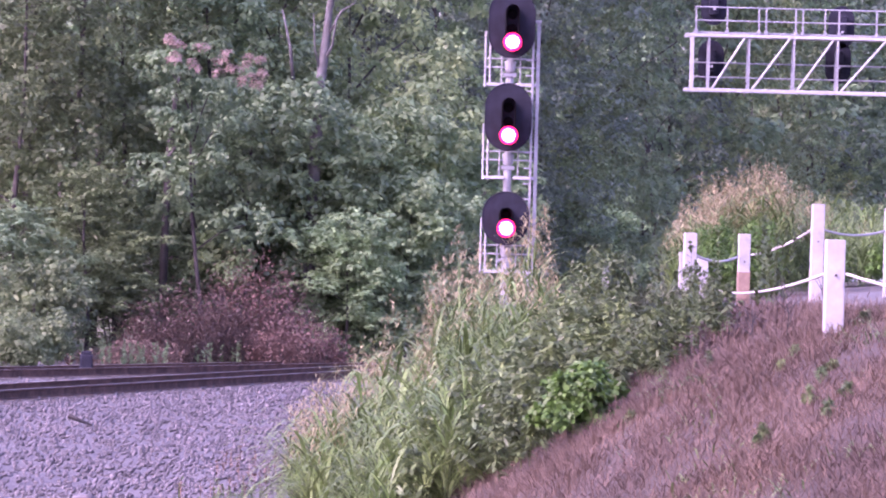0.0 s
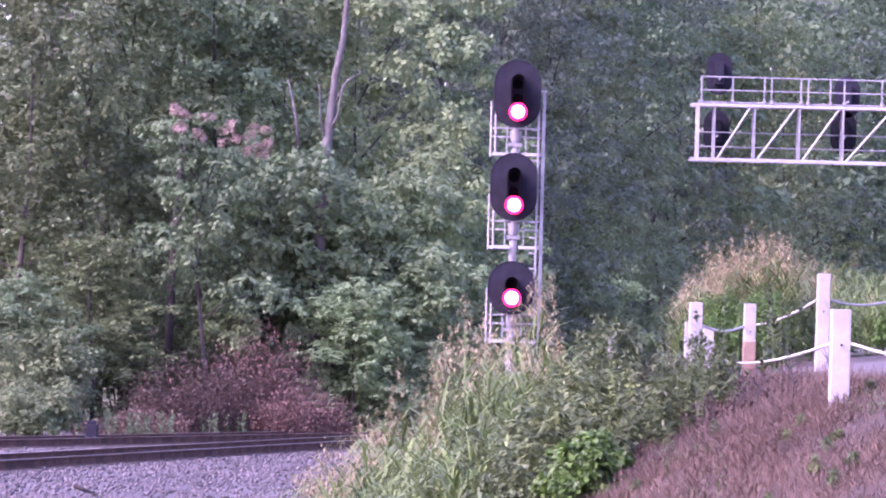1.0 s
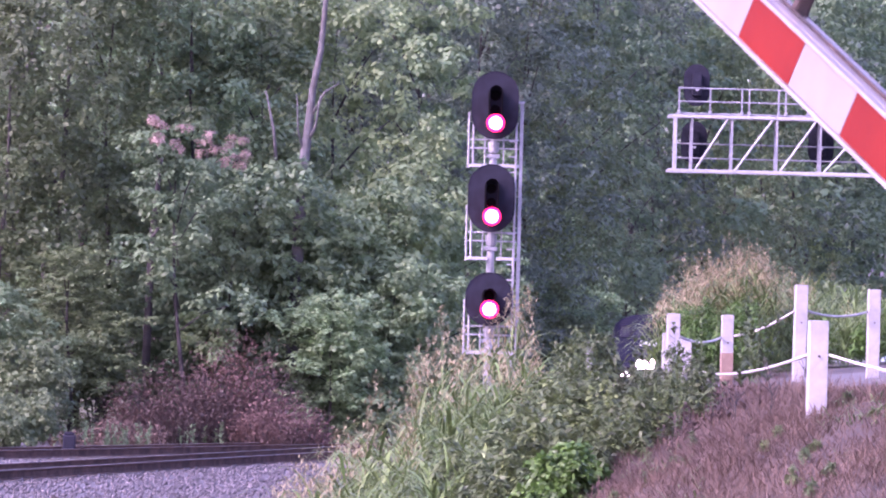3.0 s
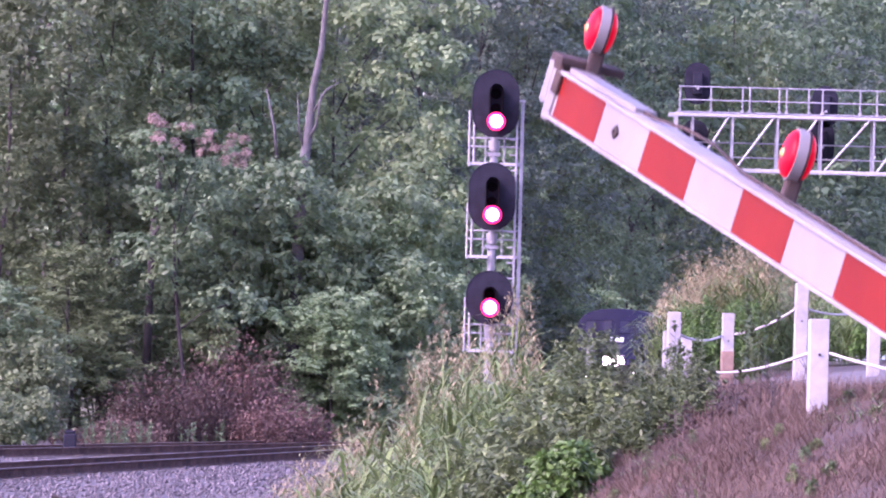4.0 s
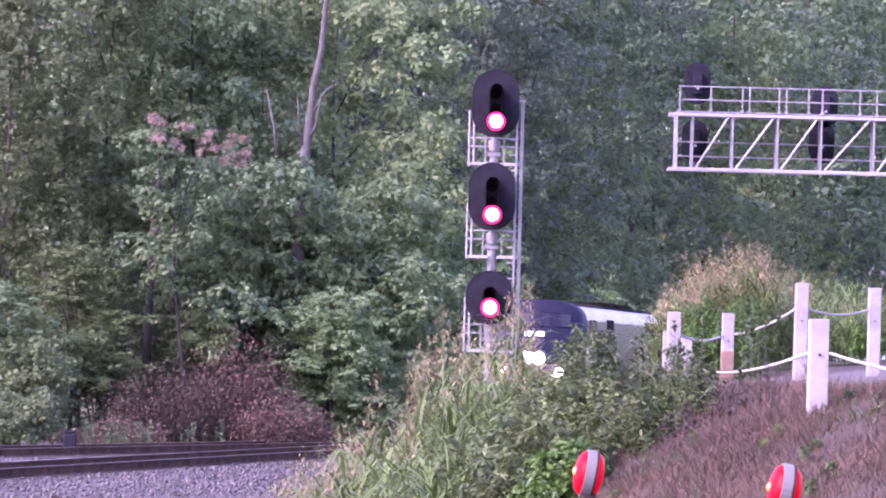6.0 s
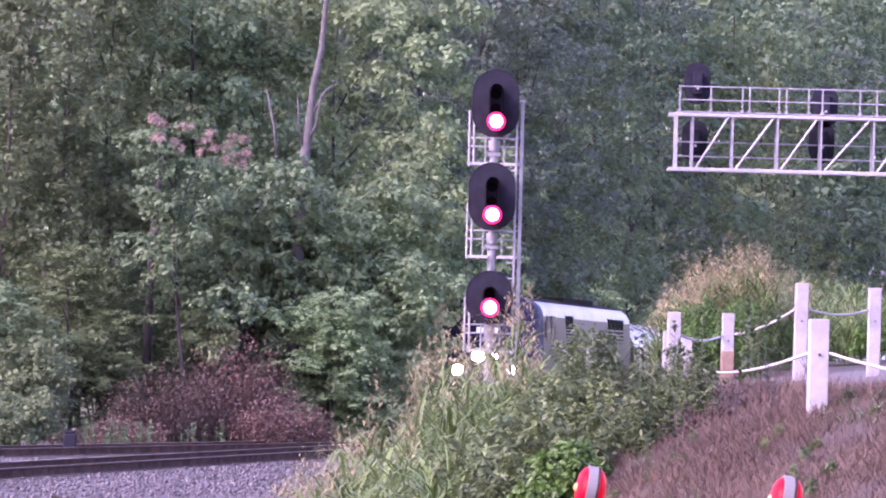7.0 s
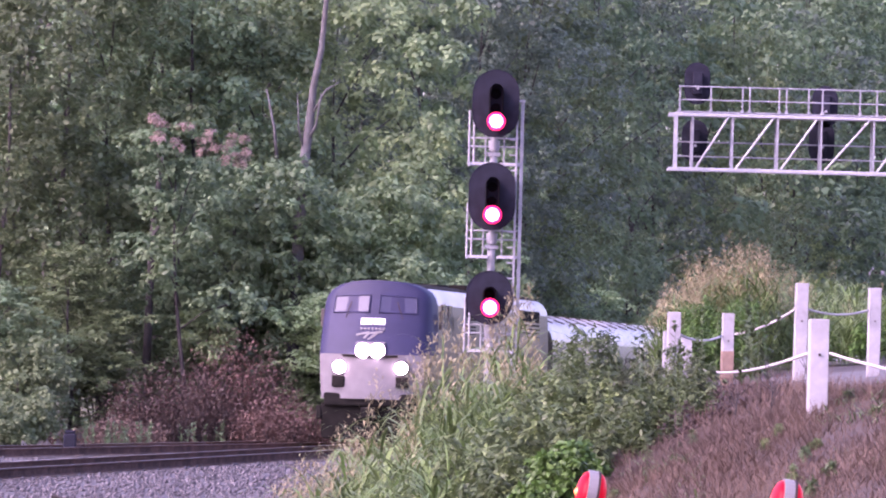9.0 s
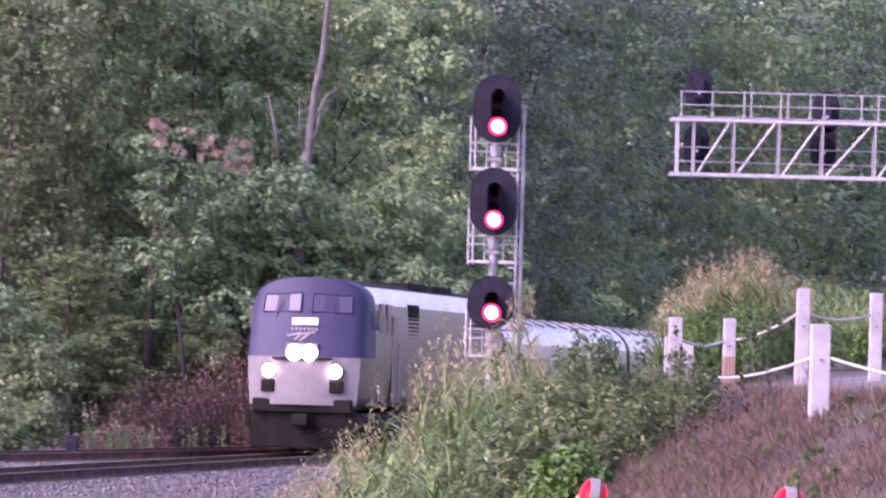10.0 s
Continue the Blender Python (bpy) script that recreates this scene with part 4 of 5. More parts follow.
# ---- weeds and grass ----
def blades(rng, base, length, width, lean, droop, seg=4):
    """Arching grass blades from base points: strips that taper to the tip."""
    n = len(base)
    a = rng.uniform(0, math.tau, n)
    d = np.stack([np.cos(a), np.sin(a), np.zeros(n)], 1)
    w = np.stack([-np.sin(a), np.cos(a), np.zeros(n)], 1) * (width * rng.uniform(0.6, 1.3, n))[:, None]
    rows = []
    for k in range(seg + 1):
        t = k / seg
        p = base + d * (length * (lean * t + 0.45 * droop * t * t))[:, None]
        p = p + np.array([0, 0, 1.0]) * (length * (t * (1 - 0.35 * lean) - droop * 0.75 * t * t * t))[:, None]
        f = math.sin(math.pi * min(0.98, 0.25 + 0.73 * t)) if k else 0.5
        rows.append(np.stack([p - w * f, p + w * f], 1))
    V = np.stack(rows, 1).reshape(n, -1, 3)
    q = np.array([(2 * k, 2 * k + 1, 2 * k + 3, 2 * k + 2) for k in range(seg)])
    F = (q[None] + (2 * (seg + 1)) * np.arange(n)[:, None, None]).reshape(-1, 4)
    return V.reshape(-1, 3), F


def merge(*sets):
    V, F, o = [], [], 0
    for v, f in sets:
        V.append(v)
        F.append(f + o)
        o += len(v)
    return np.concatenate(V), np.concatenate(F)


def ground_points(rng, n, x0, x1, y0, y1):
    x, y = rng.uniform(x0, x1, n), rng.uniform(y0, y1, n)
    return np.stack([x, y, [height(a, b) for a, b in zip(x, y)]], 1)


def tall_grass(seed, cx, cy, rx, ry, stems, tall, label, plumes=0.3, name="tall_grass"):
    """A stand of reed-like grass: stems, arching leaves at several heights, tan seed plumes on top."""
    rng = np.random.default_rng(seed)
    a, r = rng.uniform(0, math.tau, stems), np.sqrt(rng.random(stems))
    x, y = cx + rx * r * np.cos(a), cy + ry * r * np.sin(a)
    P = np.stack([x, y, [height(i, j) for i, j in zip(x, y)]], 1)
    H = tall * rng.uniform(0.7, 1.1, stems) * (1 - 0.35 * r ** 2)
    tip = rng.normal(0, 0.10, (stems, 2)) * H[:, None]
    sets = []
    stem_sets = blades(rng, P, H, np.full(stems, 0.005), 0.05, 0.03, 3)
    sets.append(stem_sets)
    for k in range(11):
        f = rng.uniform(0.02, 0.9, stems)
        B = P + np.stack([tip[:, 0] * f * 0.3, tip[:, 1] * f * 0.3, H * f], 1)
        sets.append(blades(rng, B, rng.uniform(0.35, 1.0, stems) * min(1.0, 0.4 + tall / 2.5), rng.uniform(0.007, 0.017, stems), 0.30 + 0.4 * rng.random(stems), 0.55 + 0.65 * rng.random(stems), 5))
    ob = thing(name, Matrix(), label, "tall grass", "", "stuff")
    V, F = merge(*sets)
    stuff("blades", V, F, BLADE, ob)
    n = int(stems * plumes)
    if n:
        Q = P[:n] + np.stack([tip[:n, 0] * 0.3, tip[:n, 1] * 0.3, H[:n] * 0.97], 1)
        sets = []
        for k in range(30):
            f = rng.uniform(0, 1, n)
            B = Q + np.stack([rng.normal(0, 0.06, n) * (1.2 - f), rng.normal(0, 0.06, n) * (1.2 - f), f * 0.42], 1)
            sets.append(blades(rng, B, 0.05 + 0.13 * (1 - f), np.full(n, 0.006), 0.6, 0.5, 2))
        V, F = merge(*sets)
        stuff("seed_plumes", V, F, PLUME, ob, "feathery tan seed heads")
    return ob


def leafy_weeds(seed, spots, tall, mat, label, leaf=0.10, step=0.035, name="weed_patch"):
    """Upright weeds: stems ringed with many narrow leaves."""
    rng = np.random.default_rng(seed)
    P = np.array([(x, y, height(x, y)) for x, y in spots])
    n = len(P)
    H = tall * rng.uniform(0.65, 1.1, n)
    lean = rng.normal(0, 0.07, (n, 2))
    sets = [blades(rng, P, H, np.full(n, 0.008), 0.02, 0.0, 2)]
    for k in range(int(tall / step)):
        f = rng.uniform(0.12, 1.0, n)
        B = P + np.stack([lean[:, 0] * H * f, lean[:, 1] * H * f, H * f], 1)
        sets.append(blades(rng, B, leaf * (1.35 - 0.8 * f) * rng.uniform(0.7, 1.3, n), np.full(n, leaf * 0.14), 0.75, 0.55, 2))
    ob = thing(name, Matrix(), label, "weeds", "", "stuff")
    V, F = merge(*sets)
    stuff("leaves", V, F, mat, ob)
    return ob


def forbs(seed, spots, mat, label, leaf=0.10, name="weed_patch", per=15):
    """Bushy weeds: a stem with rising side shoots, every shoot set with lance-shaped leaves. Spots are x, y and height."""
    rng = np.random.default_rng(seed)
    P = np.array([(x, y, height(x, y)) for x, y, h in spots])
    H = np.array([h for x, y, h in spots])
    n = len(P)
    lean = rng.normal(0, 0.10, (n, 2))
    sets = [blades(rng, P, H, np.full(n, 0.007), 0.04, 0.0, 2)]
    centres, outs, sizes = [], [], []
    for k in range(15):
        f = rng.uniform(0.12, 0.95, n)
        a = rng.uniform(0, math.tau, n)
        base = P + np.stack([lean[:, 0] * H * f, lean[:, 1] * H * f, H * f], 1)
        shoot = np.stack([np.cos(a), np.sin(a), rng.uniform(0.5, 1.5, n)], 1) * (H * 0.26 * (1.15 - f))[:, None]
        for j in range(per):
            u = rng.uniform(0.1, 1.0, n)
            centres.append(base + shoot * u[:, None])
            outs.append(unit(shoot))
            sizes.append(leaf * 0.78 * (1.25 - 0.55 * f))
    at, out, size = np.concatenate(centres), np.concatenate(outs), np.concatenate(sizes)
    normal = unit(np.array([0, 0, 0.8]) + out * 0.35 + rng.normal(0, 0.4, at.shape))
    V, F = leaf_faces(rng, at, normal, size, 0.3, 0.30)
    ob = thing(name, Matrix(), label, "weeds", "", "stuff")
    stuff("leaves", V, F, mat, ob)
    V, F = sets[0]
    stuff("stems", V, F, WEED, ob)
    return ob


def dry_grass():
    rng = np.random.default_rng(21)
    P = np.concatenate([ground_points(rng, 185000, -0.9, 3.7, 26, 40), ground_points(rng, 60000, -0.9, 4.4, 40, 54)])
    keep = (P[:, 0] > 0.35 - (P[:, 1] - 34) * 0.02 - rng.random(len(P)) * 1.2) & (P[:, 0] < 0.092 * P[:, 1] + 0.2) & ((P[:, 0] < 3.3) | (P[:, 1] < 41))
    clump = np.array([noise.noise((a * 2.2, b * 0.7, 2)) for a, b, c in P])
    keep &= rng.random(len(P)) < 0.62 + 0.7 * clump
    P = P[keep]
    # pale straw towards the road, rust-brown further up the bank
    n = len(P)
    rusty = np.array([noise.noise((a * 0.9, b * 0.25, 5)) for a, b, c in P]) + rng.normal(0, 0.15, n) + 0.035 * (P[:, 1] - 36) > 0.1
    for some, mat, label in ((~rusty, STRAW, "short dry pinkish-tan grass on the bank"), (rusty, RUSTGRASS, "rust-brown dry grass in patches on the bank")):
        Q = P[some]
        k = len(Q)
        V, F = blades(rng, Q, rng.uniform(0.06, 0.20, k), np.full(k, 0.0026), rng.uniform(0.3, 1.1, k), rng.uniform(0.1, 0.5, k), 2)
        tagged(stuff("dry_grass", V, F, mat), label, "grass", kind="stuff")
    P = ground_points(rng, 5200, 0.9, 3.5, 37, 55)
    n = len(P)
    V, F = blades(rng, P, rng.uniform(0.10, 0.34, n), np.full(n, 0.0022), rng.uniform(0.1, 0.8, n), rng.uniform(0.1, 0.6, n), 3)
    tagged(stuff("dry_stalks", V, F, STRAW), "taller rusty dry stalks around the posts", "grass", kind="stuff")
    P = ground_points(rng, 2600, 1.2, 3.6, 28, 41)
    keep = np.array([noise.noise((a * 1.5, b * 0.6, 7)) > 0.2 for a, b, c in P])
    P = P[keep]
    n = len(P)
    V, F = blades(rng, P, rng.uniform(0.06, 0.2, n), np.full(n, 0.007), rng.uniform(0.3, 0.8, n), rng.uniform(0.3, 0.8, n), 3)
    tagged(stuff("green_tufts", V, F, WEED), "low green tufts among the dry grass", "grass", kind="stuff")


def verge():
    rng = np.random.default_rng(8)

    def spread(n, x0, x1, y0, y1, tall, jitter=0.25):
        return [(rng.uniform(x0, x1), rng.uniform(y0, y1), tall * rng.uniform(1 - jitter, 1 + jitter)) for _ in range(n)]
    # reed grass beside the ballast, arching over it
    tall_grass(11, -0.70, 50, 0.55, 3.0, 130, 1.5, "stand of arching green reed grass beside the ballast", 0.12)
    tall_grass(12, 0.0, 53, 0.75, 3.0, 150, 1.75, "tall green grass with tan seed plumes on the bank", 0.12)
    tall_grass(13, 0.65, 56, 0.6, 3.0, 120, 1.35, "green grass and plumes in front of the mast signal", 0.2)
    tall_grass(21, -1.22, 49, 0.22, 1.5, 60, 1.35, "loose arching grass leaning over the ballast", 0.25)
    tall_grass(20, 0.1, 45, 0.5, 2.0, 80, 1.1, "arching grass among the weeds", 0.0)
    tall_grass(22, -0.45, 44.5, 0.45, 1.5, 70, 1.05, "fresh green grass at the foot of the stand", 0.0)
    tall_grass(14, -1.15, 58, 0.5, 3.0, 70, 1.35, "thin arching grass at the edge of the ballast", 0.5)
    # plumes
    tall_grass(17, 0.0, 54, 0.42, 1.5, 30, 2.2, "thin tall stalks with tan plumes", 1.0)
    tall_grass(18, 0.75, 57, 0.40, 1.5, 26, 1.95, "stalks with tan plumes before the mast signal", 1.0)
    tall_grass(19, -0.65, 55, 0.45, 1.5, 18, 1.85, "arching stalks with tan plumes", 0.8)
    tall_grass(23, -1.5, 54, 0.25, 1.2, 22, 1.35, "drooping tan stalks over the ballast", 1.0)
    for k, (x, y, r, n, h) in enumerate(((3.55, 75, 0.45, 60, 1.3), (4.0, 77, 0.4, 70, 1.7), (4.65, 77, 0.45, 80, 1.85), (5.25, 78, 0.5, 45, 1.3))):
        tall_grass(150 + k, x, y, r, 1.2, n, h, "tall grass with many tan plumes behind the posts", 1.0)
    tall_grass(16, 6.4, 90, 1.8, 4.0, 300, 1.6, "green grass beyond the gravel drive", 0.05)
    # leafy weeds on the bank
    forbs(31, spread(46, 0.35, 1.5, 44, 50, 0.98), WEED, "dense green leafy weeds on the bank", 0.12)
    forbs(39, spread(24, 0.7, 1.6, 45, 51, 1.08, 0.22), HERB, "tall dark-green weeds on the bank", 0.13)
    forbs(40, spread(26, 0.15, 1.2, 42.5, 47, 0.95), WEED, "broad-leaved green weeds on the bank", 0.15)
    forbs(43, spread(12, 1.15, 1.7, 46, 50, 1.3, 0.15), HERB, "tall dark-green leafy weeds on the bank", 0.11)
    forbs(44, spread(16, -0.8, 0.4, 43, 47, 0.9), WEED, "fresh green weeds among the grass", 0.14)
    forbs(37, spread(50, 0.3, 1.75, 40.5, 44.5, 0.62), HERB, "knee-high leafy weeds at the edge of the dry grass", 0.11)
    forbs(32, spread(34, 1.6, 2.4, 46, 53, 0.70, 0.4), SAGEWEED, "upright narrow-leaved weeds before the posts", 0.09)
    forbs(45, spread(22, 1.6, 2.4, 42, 47, 0.5), HERB, "low green weeds below the posts", 0.09)
    leafy_weeds(33, [(3.05 + rng.normal(0, 0.06), 50 + rng.uniform(-1, 1)) for _ in range(5)] + [(3.42 + rng.normal(0, 0.05), 55 + rng.uniform(-1, 1)) for _ in range(5)]
                + [(rng.uniform(1.75, 2.6), rng.uniform(46, 51)) for _ in range(16)], 0.95, HERB, "dark green upright weeds among the posts", 0.13, 0.02)
    forbs(34, [(4.1 + rng.uniform(-0.7, 0.6), 72 + rng.uniform(-1, 1), rng.uniform(0.8, 1.25)) for _ in range(40)], VIVID, "bright green weeds below the tan plumes", 0.13)
    leafy_weeds(35, [(rng.normal(-2.4, 0.35), rng.uniform(58, 64)) for _ in range(45)], 0.34, WEED, "low green weeds at the foot of the grass", 0.10)
    forbs(36, spread(80, 5.0, 8.0, 85, 95, 0.9), VIVID, "green weeds beyond the drive", 0.16)
    leafy_weeds(38, [(rng.uniform(-3.4, -0.9), rng.uniform(62, 78)) for _ in range(90)], 0.34, STRAW, "low dry weeds at the edge of the ballast", 0.10)
    leafy_weeds(42, [(rng.uniform(1.6, 2.7), rng.uniform(40, 46)) for _ in range(60)], 0.34, BROWN, "low dead brown weeds by the posts", 0.09)
    forbs(46, [(x + rng.normal(0, 0.16), y + rng.normal(0, 0.5), rng.uniform(0.06, 0.14)) for x, y in ((2.55, 35.5), (3.0, 38.0), (1.9, 40.0), (2.3, 33.0), (1.45, 37.5), (3.3, 36.0)) for _ in range(5)], WEED,
          "small green weeds among the dry grass", 0.06)
    bush("green_shrub", 41, pose(0.97, 39.6, height(0.97, 39.6)), 0.42, 0.82, VIVID, "small bright-green leafy shrub on the bank", 260, 0.065, 11)


def bare_weed(x, y, tall, seed):
    """A leafless forked stalk."""
    rng = np.random.default_rng(seed)
    ob = thing("bare_stalk", pose(x, y, height(x, y)), "dark leafless forked weed stalk in dry grass", "dead weed", "bare stalks")
    part("stem", bm_of(lambda b: path_tube(b, [(0, 0, -0.05), (0.02, 0, tall * 0.5), (-0.05, 0, tall)], [0.007, 0.006, 0.003], 6)), BARK, ob)
    for k in range(6):
        z = tall * rng.uniform(0.25, 0.85)
        dx, dz = rng.uniform(-0.14, 0.14), rng.uniform(0.08, 0.22)
        part("twig", bm_of(lambda b: path_tube(b, [(0.015, 0, z), (dx * 0.6, 0.01, z + dz * 0.5), (dx, 0.02, z + dz)], [0.004, 0.003, 0.002], 5)), BARK, ob)


dry_grass()
verge()
bare_weed(2.48, 38.0, 0.48, 1)
bare_weed(2.30, 39.5, 0.35, 2)
bare_weed(2.95, 40.0, 0.34, 3)


def brush(name, seed, m, wide, tall, mat, label, shoots=420, leaf=0.09):
    """A tangle of thin twigs, bent over and set with small withered leaves down to the ground."""
    rng = np.random.default_rng(seed)
    ob = thing(name, m, label, "bush", "")
    a, r = rng.uniform(0, math.tau, shoots), np.sqrt(rng.random(shoots)) * wide
    P = np.stack([np.cos(a) * r, np.sin(a) * r * 0.7, np.zeros(shoots)], 1)
    H = tall * rng.uniform(0.35, 1.0, shoots) * (1 - 0.45 * (r / wide) ** 2)
    V, F = blades(rng, P, H, np.full(shoots, 0.012), 0.35, 0.25, 4)
    tagged(stuff("twig_tangle", V, F, BARK, ob, "thin dark twigs"), kind="stuff")
    n = shoots * 46
    k = rng.integers(0, shoots, n)
    f = rng.uniform(0.02, 1.0, n)
    at = P[k] + np.stack([rng.normal(0, 0.17, n) * (0.5 + H[k] * f * 0.5), rng.normal(0, 0.17, n) * (0.5 + H[k] * f * 0.5), H[k] * f * 0.9], 1)
    V, F = leaf_faces(rng, at, unit(rng.normal(0, 1, (n, 3)) + np.array([0, -0.3, 0.5])), leaf, 0.5, 0.5)
    stuff("foliage", V, F, mat, ob)
    return ob


def thicket():
    brush("dead_thicket", 51, pose(-7.2, 138, -0.4), 1.9, 3.1, BROWN, "brown withered thicket at the foot of the wood", 420)
    brush("dead_bramble", 52, pose(-5.5, 139.5, -0.4), 1.5, 4.2, RUSSET, "reddish-brown dead bramble at the foot of the wood", 330)
    brush("dead_bramble", 53, pose(-4.3, 137.5, -0.4), 1.4, 2.1, RUSSET, "rust-brown dead brush beside the siding", 260)
    brush("dead_bramble", 58, pose(-8.4, 135.5, -0.4), 1.1, 1.3, RUSTGRASS, "low tan-brown brush beside the siding", 170)
    brush("dead_bramble", 60, pose(-13.4, 139.5, 1.6), 0.8, 2.4, RUSSET, "reddish dead branch among the green", 90)
    bush("green_bush", 54, pose(-10.9, 131, -0.2), 2.2, 3.0, OLIVE, "green bush beside the track", 150, 0.13, 17)
    bush("green_bush", 55, pose(-10.6, 125.5, -0.3), 1.8, 1.6, OLIVE, "low green bush beside the track", 150, 0.11, 16)
    bush("green_bush", 56, pose(-13.2, 138, 0), 1.8, 3.6, OLIVE, "green bush below the trees", 150, 0.16, 12)
    bush("green_bush", 57, pose(-9.6, 142, 0.2), 1.7, 3.8, OLIVE, "dark-green bush below the trees", 150, 0.16, 12)
    bush("green_bush", 65, pose(-6.6, 142.5, 1.6), 1.3, 2.6, LIGHT, "light-green bush behind the brown thicket", 150, 0.15, 12)
    ob = tree("flowering_tree", 8, 9.3, 1.9, MID, "slender green tree with faded pink blossom near its top", 0.4, 0.16, None, 14, 6, 0.3)
    ob.matrix_basis = pose(-7.1, 141.5, -0.2)
    rng = np.random.default_rng(80)
    V, F = crown(rng, [(0.3 + 1.3 * math.sin(2.3 * k), -1.5 + 0.3 * math.cos(k), 8.4 - 0.3 * math.sin(2.3 * k) + 0.35 * math.sin(3.7 * k), 0.17, 0.13) for k in range(26)], 420, 0.075, 5)
    stuff("blossom", V, F, BLOOM, ob, "faded pink blossom")
    bush("green_bush", 59, pose(-1.5, 148, 0), 1.6, 3.8, SAGE, "green bush behind the tall grass", 150, 0.16, 12)


thicket()


def undergrowth():
    rng = np.random.default_rng(61)
    spots = [(rng.uniform(-13.5, -2.5), rng.uniform(128, 137)) for _ in range(260)]
    spots = [(x, y) for x, y in spots if x < far_x(y) - 1.6]
    leafy_weeds(62, spots[::2], 0.7, MID, "low green undergrowth beside the siding", 0.2, 0.03, "undergrowth")
    leafy_weeds(63, spots[1::2], 0.5, STRAW, "dry tan undergrowth beside the siding", 0.18, 0.03, "undergrowth")


undergrowth()


def far_brush():
    for k, (x, y, w, h) in enumerate([(7.0, 222, 3.0, 6), (10.0, 238, 3.2, 7), (13.5, 256, 3.4, 8), (17.5, 278, 3.6, 9), (4.6, 204, 2.6, 5), (22, 305, 4, 9), (20, 214, 2.4, 4)]):
        bush("green_bush", 70 + k, pose(x, y, height(x, y)), w, h, (DEEP, MID)[k % 2], "dark-green brush far down the line", 70, 0.22, 12)


far_brush()


def bare_trunk(name, pts, radii, label, bark, limbs=()):
    ob = thing(name, Matrix(), label, "tree", "bare trunks")
    bm = bmesh.new()
    path_tube(bm, pts, radii, 10)
    part("trunk", bm, bark, ob, smooth=True)
    for a, b, c, r in limbs:
        bm = bmesh.new()
        path_tube(bm, [a, b, c], [r, r * 0.7, r * 0.3], 7)
        part("limb", bm, bark, ob, smooth=True)
    return ob


bare_trunk("dead_tree", [(-4.3, 146, -0.5), (-4.22, 146, 4), (-4.12, 146, 7.3), (-4.03, 146, 8.3), (-3.94, 146, 9.15), (-3.86, 146, 10.1), (-3.66, 146, 11.2), (-3.55, 146, 12.7), (-3.45, 146, 16)],
           [0.20, 0.19, 0.175, 0.15, 0.13, 0.105, 0.09, 0.075, 0.04], "pale grey leaning tree trunk standing among the green", PALEBARK,
           [((-4.0, 146, 8.5), (-3.75, 145.8, 9.0), (-3.62, 145.6, 9.9), 0.055), ((-3.93, 146, 9.2), (-3.5, 145.7, 10.0), (-3.1, 145.6, 10.25), 0.045),
            ((-4.05, 146, 8.1), (-4.25, 145.8, 8.9), (-4.3, 145.6, 9.9), 0.04), ((-4.85, 145.6, 8.0), (-4.95, 145.6, 8.9), (-5.2, 145.6, 10.0), 0.06)])
bare_trunk("forked_tree", [(-12.9, 150, -0.5), (-12.8, 150, 4.2), (-12.85, 150, 7.8), (-12.7, 150, 10.4), (-12.75, 150, 16)],
           [0.20, 0.17, 0.14, 0.12, 0.07], "grey forked tree trunk at the wood's edge", PALEBARK, [((-12.8, 150, 9.7), (-12.3, 149.9, 11.0), (-11.7, 149.8, 14.0), 0.12)])
bare_trunk("snag_tree", [(-8.35, 143.5, -0.5), (-8.3, 143.5, 2.8), (-8.25, 143.5, 5.5), (-8.1, 143.5, 7.2), (-8.0, 143.5, 8)],
           [0.13, 0.12, 0.10, 0.07, 0.04], "thin dark snag with a broken pale branch", BARK, [((-7.95, 141.5, 5.85), (-8.1, 141.4, 5.6), (-8.3, 141.4, 5.25), 0.05)])
bare_trunk("slim_tree", [(-10.9, 152, 0), (-10.8, 152, 6), (-10.9, 152, 11), (-10.6, 152, 16)], [0.16, 0.14, 0.12, 0.06], "slim dark tree trunk in the wood", BARK)


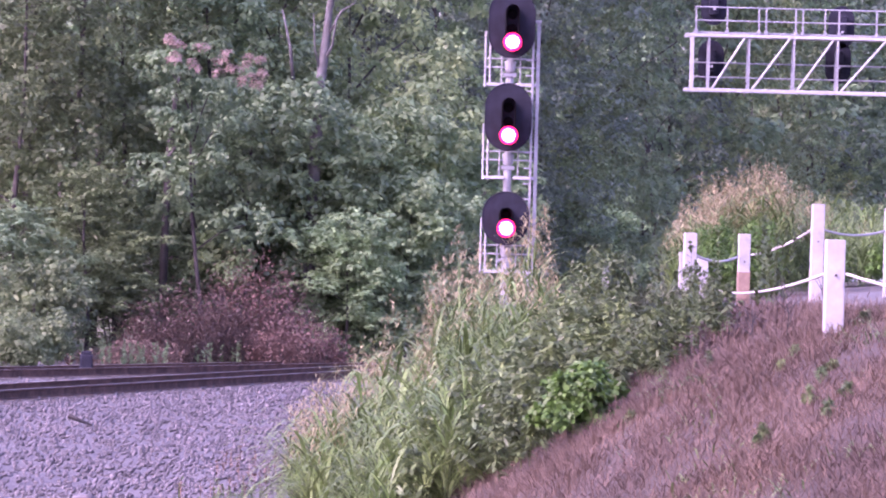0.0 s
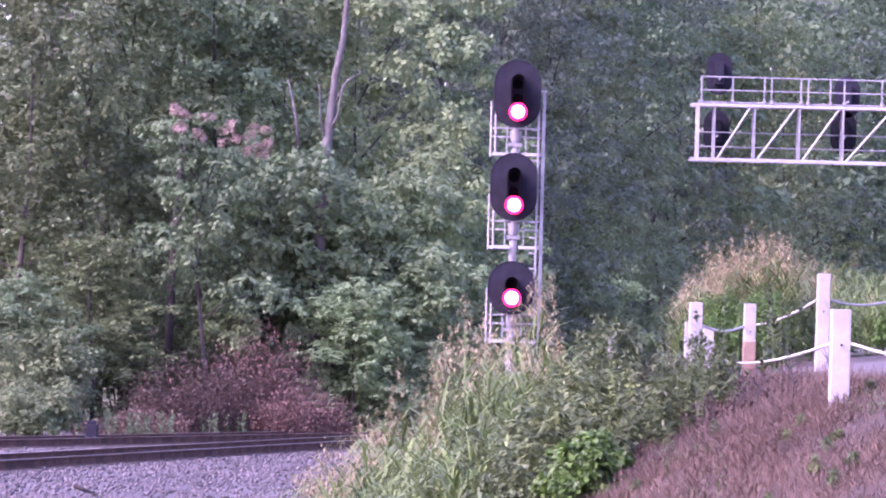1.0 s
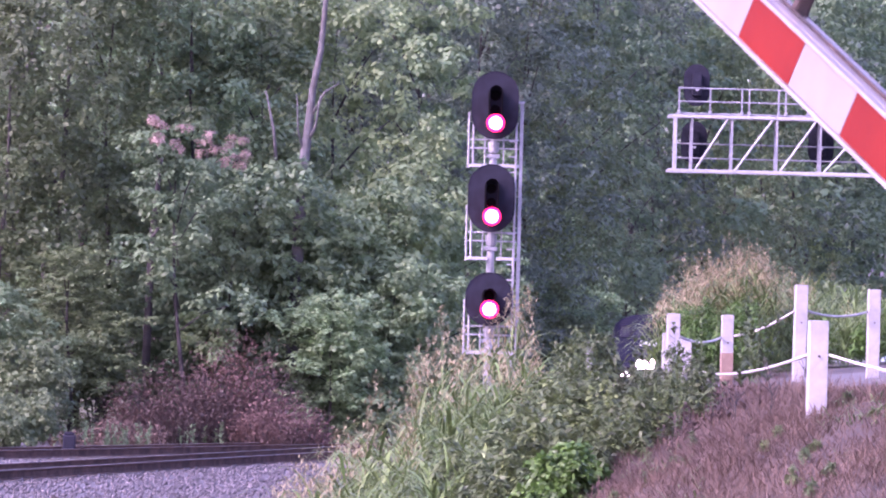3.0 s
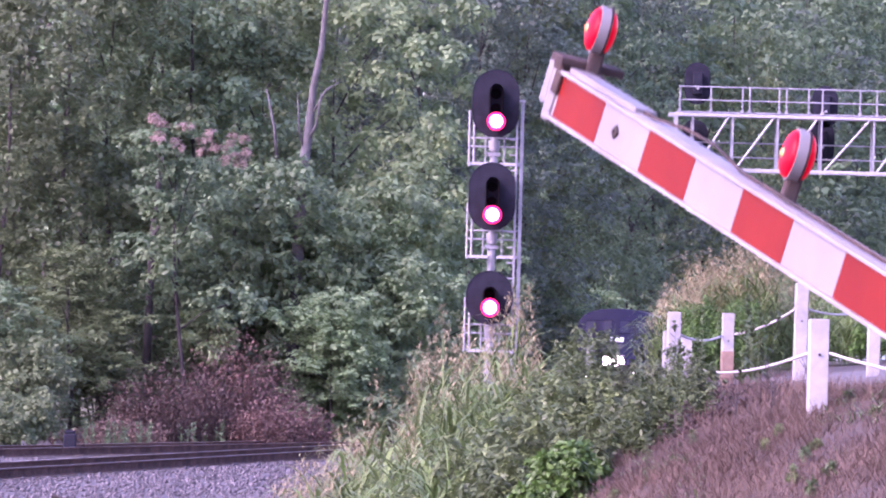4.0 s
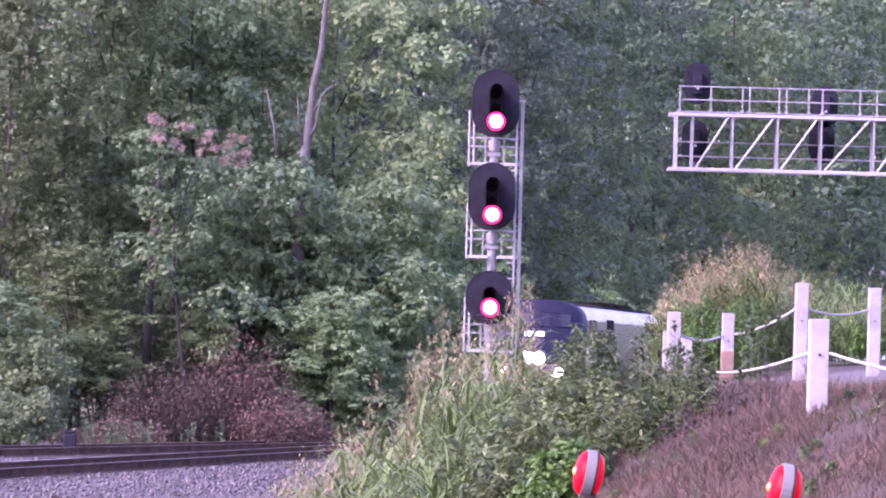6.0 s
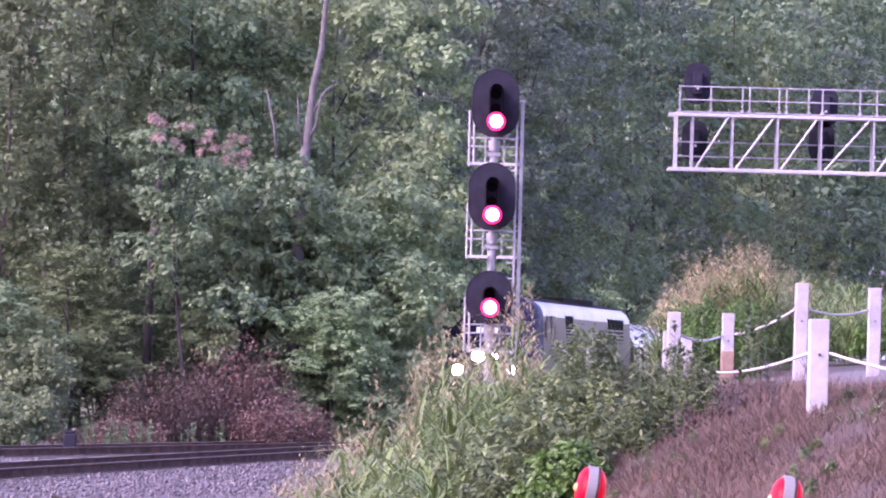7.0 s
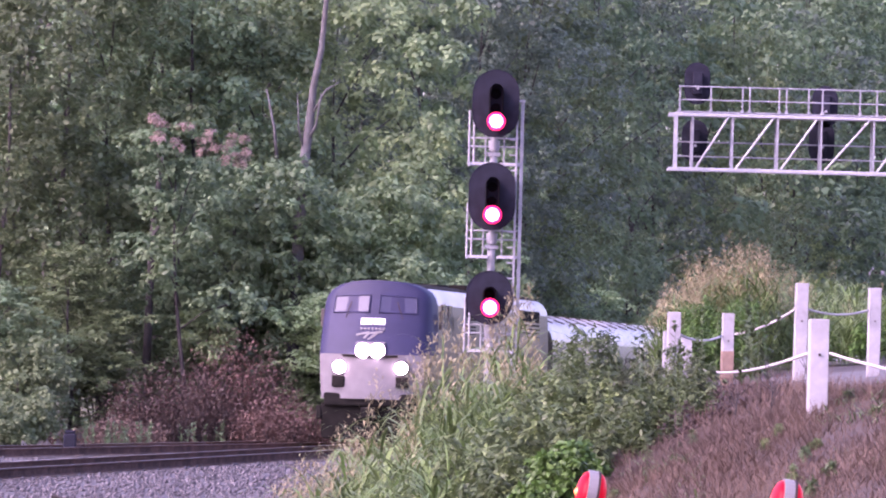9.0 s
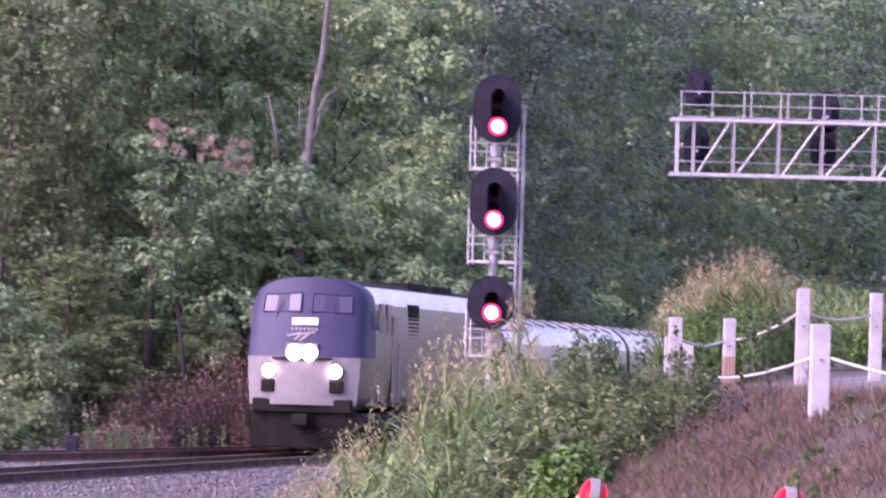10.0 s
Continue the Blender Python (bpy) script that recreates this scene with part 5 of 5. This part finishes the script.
def trackside():
    ob = thing("switch_box", pose(-8.75, 120.5, -0.11), "small black trackside box beyond the siding", "trackside box")
    part("case", bm_of(lambda b: (box(b, (0, 0, 0.18), (0.30, 0.3, 0.46), None, 0.04), box(b, (0, 0, 0.45), (0.24, 0.24, 0.08), None, 0.03))), BLACK, ob)
    ob = thing("dead_twig", pose(-6.25, 85, height(-6.25, 85) + 0.02), "dark dead twig lying on the ballast", "twig")
    part("stem", bm_of(lambda b: path_tube(b, [(-0.20, 0, 0.16), (-0.05, 0, 0.10), (0.18, 0.1, 0.01)], [0.05, 0.04, 0.015], 6)), BARK, ob)

    for k, (x, y, r) in enumerate(((-4.55, 63, 0.16), (-4.2, 60.5, 0.13), (-3.7, 60.8, 0.15))):
        ob = thing("rock", pose(x, y, height(x, y), 0, 0, 70 * k), "pale tan rock lying on the ballast", "rock", "rocks on the ballast")
        bm = bmesh.new()
        bmesh.ops.create_icosphere(bm, subdivisions=3, radius=r)
        for v in bm.verts:
            v.co *= 1 + 0.35 * noise.noise(v.co * 9 + Vector((k, 0, 0)))
            v.co.z *= 0.6
        part("stone", bm, POSTR if k else STONE, ob, smooth=True)


trackside()


def motions():
    # the train rolls down the line at an even pace
    yaw = -math.degrees(math.atan(0.175))
    c = math.cos(math.atan(0.175))
    for ob, back in [(LOCO, 0.0)] + [(car, 21.9 + 26.3 * k) for k, car in enumerate(CARS)]:
        rows = []
        for t in (0.0, 2.5, 5.0, 7.5, 10.0):
            y = 124.5 + 9.1 * (10 - t) + back * c
            rows.append((t, pose(track_x(y), y, 0, 0, 0, yaw)))
        walk(ob, rows)
    # the gate comes down
    drop = [(0, 56, 33), (1, 47, 31.5), (2, 36.5, 29.2), (2.5, 30.4, 28.5), (2.7, 28.3, 28.0), (3.2, 23.2, 26.0), (3.8, 17.45, 24.1), (4, 15.74, 23.65), (4.5, 11.43, 22.57), (5, 6.99, 21.46),
            (5.5, 2.80, 20.42), (5.7, 1.1, 20.0), (6.0, -0.6, 19.6), (6.3, -1.0, 19.47), (6.8, -1.15, 19.43), (8, -1.27, 19.4), (10, -1.45, 19.36)]
    walk(GATE, [(t, pose(*PIVOT, a, ARM_ROLL, y)) for t, a, y in drop])


motions()
